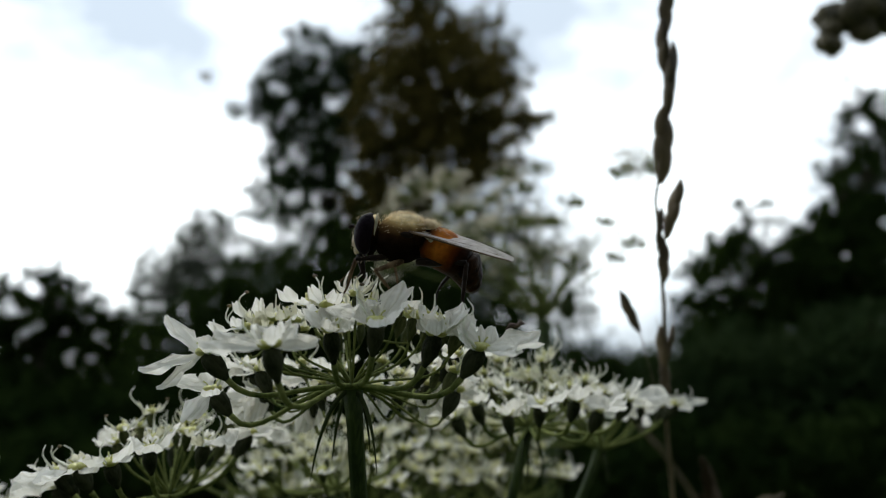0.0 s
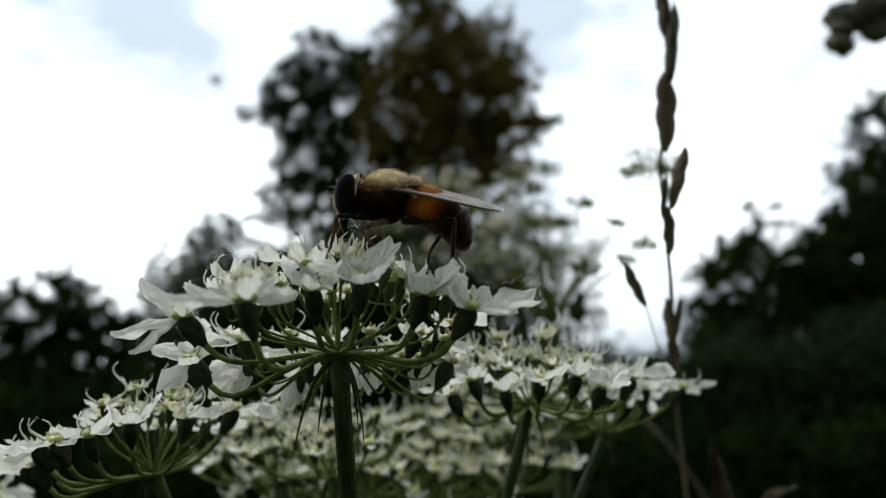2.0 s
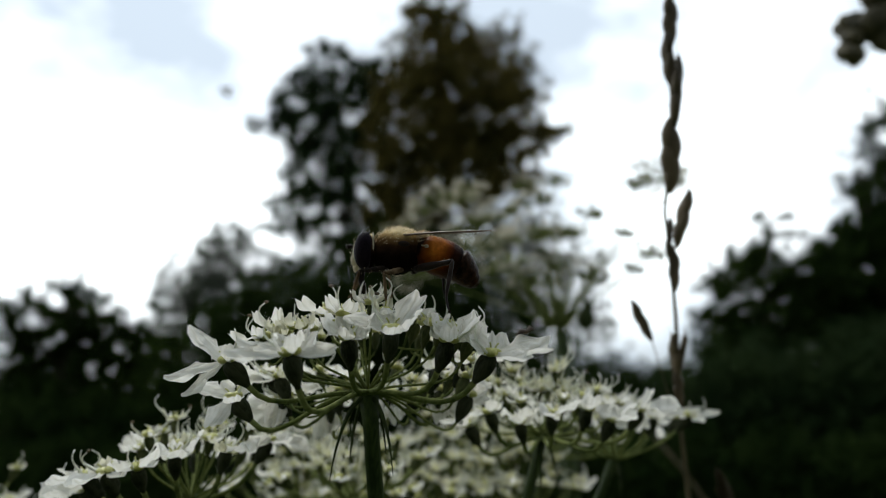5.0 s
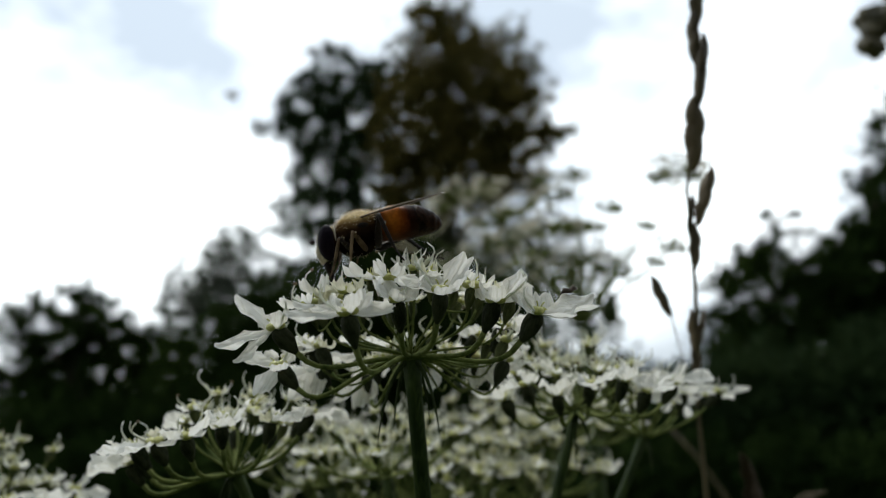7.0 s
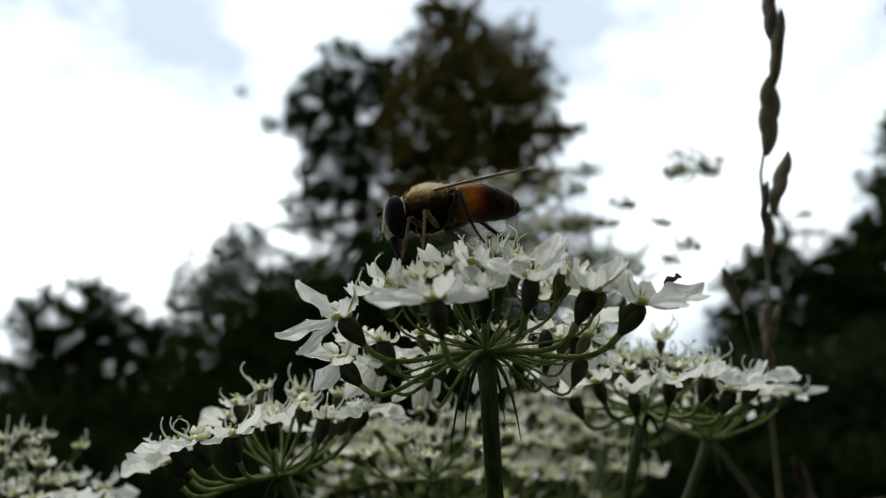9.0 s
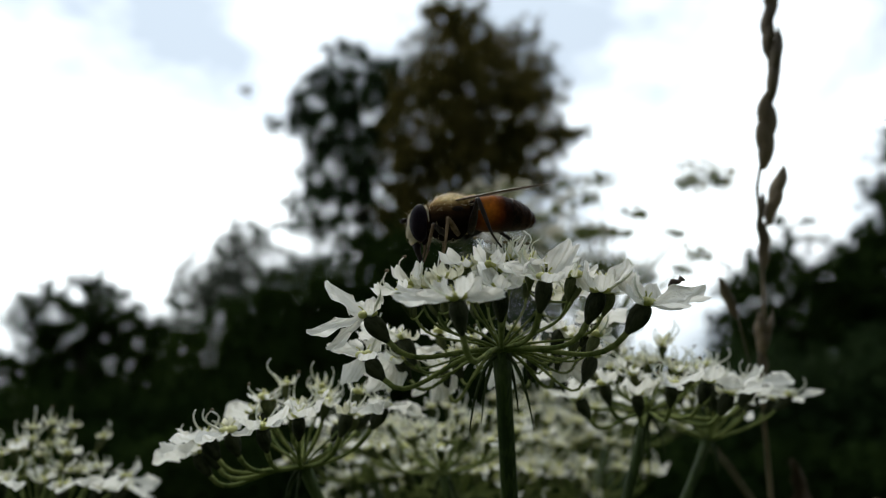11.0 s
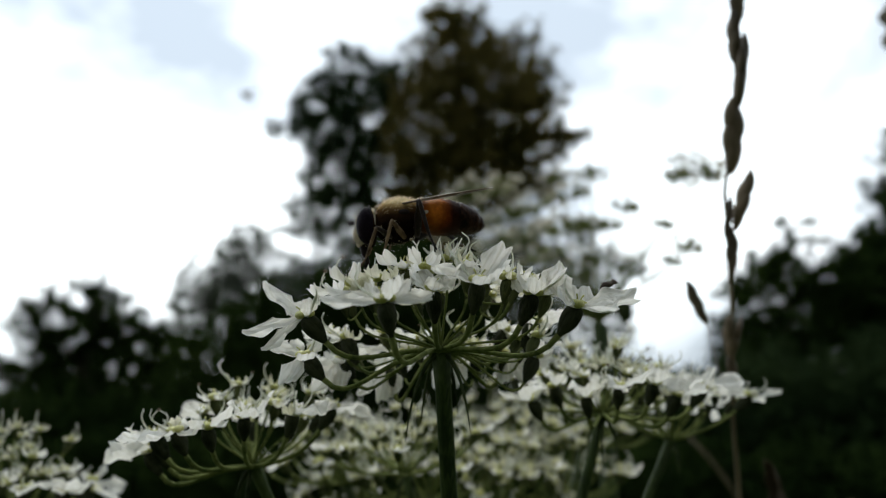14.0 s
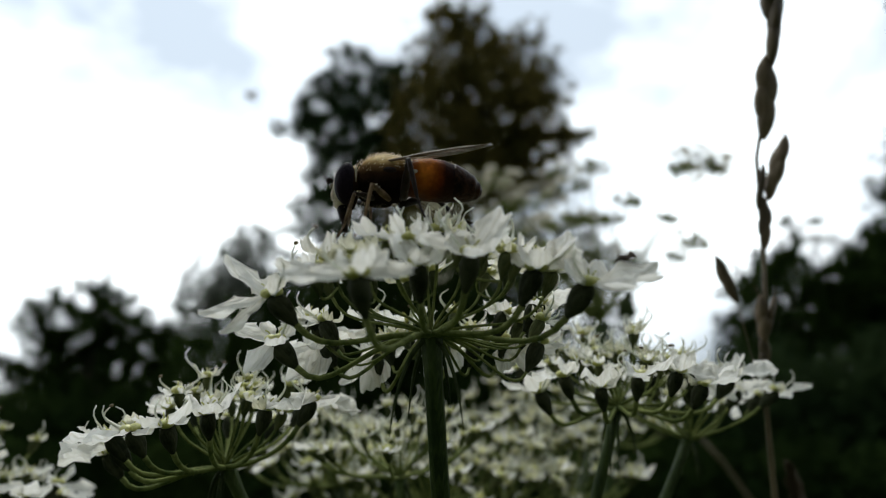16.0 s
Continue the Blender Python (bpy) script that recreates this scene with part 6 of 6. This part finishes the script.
# ---- what moves ----
def stance(leg, low, hip, thigh, shin, foot, knee_way):
    """Poses of thigh and shin so that a leg from its hip reaches a foothold, in the fly's millimetres."""
    reach = foot - hip
    far = min(max(reach.length, abs(thigh - shin) + 0.1), thigh + shin - 0.05)
    along = reach.normalized()
    off = (thigh ** 2 - shin ** 2 + far ** 2) / (2 * far)
    side = (knee_way - along * knee_way.dot(along)).normalized()
    knee = hip + along * off + side * math.sqrt(max(0.0, thigh ** 2 - off ** 2))
    toe = hip + along * far

    def aim(a, b):
        x = (b - a).normalized()
        y = side.cross(x)
        y = y.normalized() if y.length > 1e-6 else x.orthogonal()
        m = Matrix((x, y, x.cross(y))).transposed().to_4x4()
        m.translation = a * MM
        return m
    up = aim(hip, knee)
    return up, up.inverted() @ aim(knee, toe)


def sway(thing, rows):
    """Key a swaying plant: rows of seconds, shift in millimetres and turn in degrees, about its own origin."""
    rest = thing.matrix_basis.copy()
    keys = []
    for t, x, y, z, rx, ry, rz in rows:
        turn = pose(0, 0, 0, rx, ry, rz)
        m = Matrix.Translation(rest.translation + Vector((x, y, z)) * MM) @ turn @ rest.to_3x3().to_4x4()
        keys.append((t, m))
    walk(thing, keys)


def motions():
    rest_hub = MAIN.matrix_basis.translation.copy()
    sway(MAIN, [
        (0, 0.09, -0.36, -0.26, -0.69, 1.16, -0.86),
        (0.5, 0.09, -0.34, -0.16, -0.41, 0.77, -0.70),
        (1, 0.08, -0.25, -0.20, -0.60, 0.84, -0.53),
        (1.5, 0.14, -0.25, -0.23, -0.78, 1.01, -0.68),
        (2, 0.07, -0.41, -0.22, -0.67, 0.84, -0.36),
        (2.5, 0.21, 0.04, -0.26, -0.93, 0.73, -1.41),
        (3, 0.13, 0.00, -0.29, -1.28, 0.49, -1.12),
        (3.5, 0.13, -0.41, -0.13, -0.52, 0.24, -0.60),
        (4, 0.11, -0.31, -0.14, -0.61, 0.33, -0.51),
        (6.5, -0.02, -0.17, 0.11, 0.68, -0.19, 0.12),
        (7, -0.10, 0.04, 0.16, 0.54, -0.81, 0.77),
        (7.5, 0.00, 0.12, 0.13, 0.05, -1.07, 0.09),
        (8, 0.01, 0.23, 0.07, -0.09, -0.58, -0.19),
        (8.5, -0.01, 0.41, 0.05, -0.34, -0.40, 0.48),
        (9, -0.07, 0.24, 0.02, -0.06, -0.51, 0.48),
        (11.5, 0.09, 0.28, 0.18, -0.18, -0.88, -0.49),
        (12, 0.12, 0.60, 0.34, 1.11, -0.31, -0.43),
        (12.5, 0.14, 0.73, 0.13, -0.20, 0.05, -0.70),
        (13, 0.18, 0.86, 0.15, -0.28, 0.35, -0.20),
        (13.5, 0.01, 0.09, 0.15, 0.44, 0.02, 0.40),
        (14, -0.10, 0.12, 0.15, 0.52, -0.52, 1.45),
        (14.5, -0.12, 0.13, 0.20, 1.33, -0.47, 1.50),
        (15, -0.20, -0.24, 0.14, 1.61, -0.65, 1.75),
        (15.5, -0.24, -0.18, 0.20, 1.84, -0.73, 1.93),
        (16, -0.15, 0.26, 0.25, 1.87, -0.28, 1.11)])
    sway(LEFT, [
        (0, 0.06, -0.17, 0.03, -0.18, -0.22, -0.25),
        (0.5, 0.02, -0.04, 0.03, 0.94, 0.41, -0.07),
        (1, 0.01, -0.24, 0.01, 0.39, 0.20, -0.02),
        (1.5, -0.02, -0.33, 0.05, 0.38, 0.51, -0.05),
        (2, -0.05, 0.22, -0.01, -0.84, -0.40, 0.14),
        (2.5, -0.02, -0.11, 0.06, 0.09, 0.18, -0.26),
        (3, 0.19, -0.44, 0.08, -0.27, -0.15, 0.56),
        (3.5, 0.02, 0.08, -0.04, 0.37, -0.09, -0.15),
        (4, 0.02, -0.05, -0.04, -0.18, -0.11, 0.46),
        (6.5, 0.17, -0.01, 0.02, 0.73, 0.03, -0.18),
        (7, 0.13, 0.21, -0.09, -0.09, -0.13, -0.10),
        (7.5, 0.03, 0.26, -0.08, -0.07, -0.23, 0.43),
        (8, 0.14, -0.23, -0.09, 0.21, -0.19, -0.31),
        (8.5, -0.17, 0.18, -0.10, -0.75, -0.44, -0.36),
        (9, 0.13, -0.37, 0.07, -0.28, -0.46, -0.02),
        (11.5, 0.21, -0.11, -0.23, 0.01, 0.33, -0.24),
        (12, 0.09, -0.16, -0.07, -0.37, 0.63, -0.52),
        (12.5, 0.01, -0.63, -0.12, -1.20, -0.11, -0.52),
        (13, -0.29, 0.55, -0.19, -2.29, 0.24, 1.44),
        (13.5, -0.16, 0.20, 0.01, -0.78, -0.10, 0.76),
        (14, -0.28, 0.43, -0.03, 0.20, 0.69, 0.45),
        (14.5, -0.11, 0.20, 0.15, -0.12, -0.08, 0.37),
        (15, -0.11, 0.17, 0.18, 0.68, -0.02, -0.16),
        (15.5, -0.11, 0.31, 0.08, 1.30, 0.22, -0.45),
        (16, 0.02, 0.06, 0.16, 1.20, -0.07, -0.06)])
    sway(RIGHT, [
        (0, -0.12, -0.36, 0.04, -0.09, 0.10, -0.07),
        (0.5, -0.03, -0.27, 0.16, -0.04, 0.04, -0.05),
        (1, -0.10, -0.17, 0.10, -0.06, 0.07, -0.04),
        (1.5, -0.23, -0.52, 0.11, -0.00, -0.00, -0.10),
        (2, -0.10, -0.32, 0.17, -0.07, 0.08, -0.05),
        (2.5, -0.20, -0.76, 0.17, -0.10, 0.11, -0.13),
        (3, -0.13, -0.87, 0.30, 0.01, -0.02, -0.15),
        (3.5, -0.06, -0.05, 0.19, -0.07, 0.08, -0.01),
        (4, -0.14, -0.34, 0.16, -0.07, 0.08, -0.07),
        (6.5, 0.01, -0.13, 0.02, -0.13, 0.16, -0.02),
        (7, -0.07, -0.35, 0.08, -0.11, 0.12, -0.06),
        (7.5, -0.06, -0.49, 0.01, -0.16, 0.18, -0.09),
        (8, -0.00, -0.58, 0.25, -0.20, 0.23, -0.08),
        (8.5, -0.16, -0.38, 0.04, -0.24, 0.29, -0.06),
        (9, -0.11, -0.79, 0.21, -0.15, 0.16, -0.16),
        (11.5, 0.12, 0.36, -0.29, 0.05, -0.04, 0.09),
        (12, -0.01, -0.09, -0.39, -0.04, 0.06, -0.01),
        (12.5, 0.01, 0.16, -0.44, 0.05, -0.05, 0.04),
        (13, -0.22, 0.96, -0.79, -0.04, 0.07, 0.20),
        (13.5, -0.09, 0.48, -0.44, 0.07, -0.07, 0.09),
        (14, 0.02, 0.98, -0.33, 0.14, -0.15, 0.18),
        (14.5, 0.30, 1.24, -0.14, 0.27, -0.32, 0.22),
        (15, 0.28, 0.69, 0.04, 0.33, -0.39, 0.11),
        (15.5, 0.45, 1.07, 0.11, 0.32, -0.38, 0.19),
        (16, 0.40, 0.62, 0.11, 0.27, -0.32, 0.11)])
    sway(GRASS, [
        (0, 0.02, 0.00, -0.14, 0.00, -0.80, 0.00),
        (0.5, -0.20, 0.00, 0.39, 0.00, -2.20, 0.00),
        (1, -0.29, 0.00, 0.55, 0.00, -3.00, 0.00),
        (1.5, -0.61, 0.00, 0.53, 0.00, -2.50, 0.00),
        (2, -0.14, 0.00, 1.08, 0.00, -2.00, 0.00),
        (2.5, -0.10, 0.00, 0.70, 0.00, -0.60, 0.00),
        (3, 0.25, 0.00, 0.74, 0.00, 0.00, 0.00),
        (3.5, -0.05, 0.00, 0.91, 0.00, -1.20, 0.00),
        (4, -0.53, 0.00, 0.04, 0.00, -3.00, 0.00),
        (6.5, 0.08, 0.00, 1.15, 0.00, 0.00, 0.00),
        (7, -1.36, 0.00, 0.74, 0.00, 0.00, 0.00),
        (7.5, 0.04, 0.00, 0.47, 0.00, 0.00, 0.00),
        (8, -0.67, 0.00, 0.70, 0.00, 0.00, 0.00),
        (8.5, -0.49, 0.00, 0.54, 0.00, 0.00, 0.00),
        (9, -0.57, 0.00, 0.73, 0.00, 0.00, 0.00),
        (11.5, -1.47, 0.00, -0.08, 0.00, 0.00, 0.00),
        (12, -0.93, 0.00, -0.42, 0.00, 0.00, 0.00),
        (12.5, -1.02, 0.00, -0.68, 0.00, 0.00, 0.00),
        (13, -0.89, 0.00, -1.36, 0.00, 0.00, 0.00),
        (13.5, -0.23, 0.00, -0.44, 0.00, 0.00, 0.00),
        (14, -0.41, 0.00, -0.31, 0.00, 0.00, 0.00),
        (14.5, 0.72, 0.00, 0.10, 0.00, 0.00, 0.00),
        (15, 2.21, 0.00, 0.70, 0.00, 0.00, 0.00),
        (15.5, 1.01, 0.00, 1.31, 0.00, 0.00, 0.00),
        (16, 1.30, 0.00, 1.19, 0.00, 0.00, 0.00)])
    sway(FAR_HEAD, [
        (0, -2.58, 0, -0.75, 0, 0, 0),
        (0.5, -1.62, 0, 1.73, 0, 0, 0),
        (1, -2.21, 0, 0.39, 0, 0, 0),
        (1.5, -2.23, 0, -1.92, 0, 0, 0),
        (2, -1.39, 0, -4.45, 0, 0, 0),
        (2.5, -2.84, 0, -4.38, 0, 0, 0),
        (3, -3.53, 0, -2.98, 0, 0, 0),
        (3.5, -1.65, 0, -1.07, 0, 0, 0),
        (4, -1.57, 0, 0.42, 0, 0, 0),
        (6.5, -0.19, 0, -0.96, 0, 0, 0),
        (7, 0.88, 0, -1.23, 0, 0, 0),
        (7.5, -3.35, 0, -3.15, 0, 0, 0),
        (8, -4.66, 0, -2.97, 0, 0, 0),
        (8.5, -3.67, 0, -3.89, 0, 0, 0),
        (9, -6.21, 0, -2.14, 0, 0, 0),
        (11.5, -2.45, 0, -4.13, 0, 0, 0),
        (12, -2.60, 0, -0.04, 0, 0, 0),
        (12.5, -1.30, 0, 0.18, 0, 0, 0),
        (13, -2.05, 0, -0.18, 0, 0, 0),
        (13.5, -1.36, 0, 1.26, 0, 0, 0),
        (14, -0.38, 0, 0.04, 0, 0, 0),
        (14.5, -4.96, 0, -1.76, 0, 0, 0),
        (15, 0.00, 0, 0.00, 0, 0, 0),
        (15.5, -4.31, 0, -1.38, 0, 0, 0),
        (16, -2.78, 0, -1.36, 0, 0, 0)])
    sway(HIGH_HEAD, [
        (0, -0.01, 0.45, -0.81, 0.00, -0.00, 0.00),
        (0.5, 0.73, -0.94, 0.78, 0.00, -0.00, 0.00),
        (1, 0.13, -0.10, 0.03, 0.00, -0.00, 0.00),
        (1.5, 0.10, 1.17, -2.30, 0.00, -0.00, 0.00),
        (2, 0.30, 2.38, -4.75, 0.00, -0.00, 0.00),
        (2.5, 0.10, 2.79, -5.27, 0.00, -0.00, 0.00),
        (3, -0.17, 1.68, -2.81, 0.00, -0.00, 0.00),
        (3.5, 1.25, -0.13, -1.37, 0.00, -0.00, 0.00),
        (4, 1.17, -0.80, -0.03, 0.00, -0.00, 0.00),
        (6.5, 2.18, -1.04, -0.94, 0.00, -0.00, 0.00),
        (7, 3.46, -1.31, -2.15, 0.00, -0.00, 0.00),
        (7.5, 2.24, 0.57, -4.06, 0.00, -0.00, 0.00),
        (8, 1.48, -0.64, -0.83, 0.00, -0.00, 0.00),
        (13, 2.13, -1.59, 0.05, 0.00, -0.00, 0.00),
        (13.5, 1.18, -2.07, 2.11, 0.00, -0.00, 0.00),
        (14, 2.62, -2.36, 0.74, 0.00, -0.00, 0.00),
        (14.5, 0.00, 0.00, 0.00, 0.00, -0.00, 0.00),
        (16, 0.00, 0.00, 0.00, 0.00, -0.00, 0.00)])
    fly_rows = [
        (0, pose(0.00428, 0.05921, 1.16912, -15.00, -8.16, -180.00)),
        (0.5, pose(0.00392, 0.05904, 1.16939, -15.00, -5.76, -180.00)),
        (1, pose(0.00410, 0.05907, 1.16938, -15.00, -4.85, -180.00)),
        (1.5, pose(0.00431, 0.05925, 1.16935, -15.00, -3.24, -180.00)),
        (2, pose(0.00382, 0.05946, 1.16907, -15.00, -4.32, -180.00)),
        (2.5, pose(0.00413, 0.05998, 1.16931, -15.00, -1.51, -180.00)),
        (3, pose(0.00338, 0.05998, 1.16967, -15.00, -4.54, -180.00)),
        (3.5, pose(0.00378, 0.06117, 1.16962, -12.00, -4.33, -174.00)),
        (4, pose(0.00325, 0.06107, 1.16977, -6.00, -2.53, -174.00)),
        (6.5, pose(-0.00408, 0.06502, 1.16918, -3.00, 2.79, -170.00)),
        (7, pose(-0.00716, 0.06521, 1.16905, -3.00, 13.38, -170.00)),
        (7.5, pose(-0.00665, 0.06528, 1.16959, -3.00, 15.17, -170.00)),
        (8, pose(-0.00638, 0.06538, 1.16994, -3.00, 17.69, -170.00)),
        (8.5, pose(-0.00770, 0.06556, 1.16908, -3.00, 16.95, -170.00)),
        (9, pose(-0.00702, 0.06542, 1.16964, -3.00, 9.65, -170.00)),
        (11.5, pose(-0.00678, 0.06546, 1.16931, -3.00, 7.86, -170.00)),
        (12, pose(-0.00684, 0.06578, 1.16932, -3.00, 7.64, -170.00)),
        (12.5, pose(-0.00689, 0.06591, 1.16967, -3.00, 7.86, -170.00)),
        (13, pose(-0.00632, 0.06604, 1.16932, -3.00, 10.62, -170.00)),
        (13.5, pose(-0.00633, 0.06527, 1.16957, -3.00, 8.43, -170.00)),
        (14, pose(-0.00611, 0.06530, 1.16922, -3.00, 7.02, -170.00)),
        (14.5, pose(-0.00630, 0.06531, 1.16985, -3.00, 6.00, -170.00)),
        (15, pose(-0.00599, 0.06495, 1.16997, -3.00, 3.96, -170.00)),
        (15.5, pose(-0.00604, 0.06501, 1.16948, -3.00, 4.66, -170.00)),
        (16, pose(-0.00603, 0.06545, 1.16989, -3.00, 3.55, -170.00))]
    walk(FLY, fly_rows)
    upright, tucked = pose(3.8 * MM, 0, -0.1 * MM, 0, 0, 0), pose(3.85 * MM, 0, -0.6 * MM, 0, -4, 0)
    walk(HEAD, [(0, upright), (4.0, upright), (6.5, tucked), (16.0, tucked)])
    flexed, straight = pose(-1.7 * MM, 0, -0.1 * MM, 0, -20, 0), pose(-1.8 * MM, 0, 0.15 * MM, 0, -5, 0)
    raised = pose(-1.8 * MM, 0, 0.25 * MM, 0, 2, 0)
    walk(ABDOMEN_PART, [(0, flexed), (3.0, flexed), (6.5, straight), (7.5, raised), (9.0, straight), (16.0, straight)])
    curled, level = pose(-4.3 * MM, 0, -0.1 * MM, 0, -32, 0), pose(-4.3 * MM, 0, -0.05 * MM, 0, -6, 0)
    walk(TAIL, [(0, curled), (1.5, curled), (4.0, pose(-4.3 * MM, 0, -0.08 * MM, 0, -24, 0)), (6.5, pose(-4.3 * MM, 0, -0.05 * MM, 0, -16, 0)), (7.5, level), (16.0, level)])
    for s, wing in zip((1, -1), WINGS):
        root, low_root = (0.2 * MM, s * 1.9 * MM, 1.5 * MM), (0.0, s * 2.2 * MM, 0.9 * MM)
        folded = pose(*low_root, s * -20, -7, s * -9)
        spread = pose(*root, -11, -1, -34) if s > 0 else pose(0, -2.0 * MM, 0.6 * MM, 10, -17, 44)
        walk(wing, [(0, folded), (3.0, folded), (3.5, spread), (16.0, spread)])
    # footholds in millimetres from the umbel's hub: left legs front to hind, then right legs
    early = [(-0.5, -6.4, 7.6), (4.8, -5.9, 8.4), (10.9, -8.9, 5.5), (-0.5, -2.4, 10.1), (5.2, -1.4, 8.9), (8.3, 0.1, 8.8)]
    late = [(-8.3, -5.4, 7.5), (-6.3, -5.9, 7.9), (-0.8, -6.4, 9.5), (-8.2, -0.4, 9.5), (-6.0, 0.6, 10.0), (3.2, 1.6, 11.1)]
    for k, (leg, low, hip, thigh, shin) in enumerate(LEGS):
        s = 1 if k < 3 else -1
        thighs, shins = [], []
        for t, body in fly_rows:
            hold = (early if t < 5 else late)[k]
            foot = (body.inverted() @ (rest_hub + Vector(hold) * MM)) / MM
            if k % 3 == 2:
                way = Vector((-1, s * 0.3, 0.25)) if t < 5 else (Vector((0.1, 0.5, 1)) if s > 0 else Vector((-0.6, -0.5, 0.3)))
            else:
                way = Vector((1.0 if k % 3 == 0 else 0.3, s * 0.5, 0.3)) if t < 5 else Vector((0.4, s * 0.8, 0.5))
            a, b = stance(leg, low, hip, thigh, shin, foot, way)
            thighs.append((t, a))
            shins.append((t, b))
        walk(leg, thighs)
        walk(low, shins)


motions()
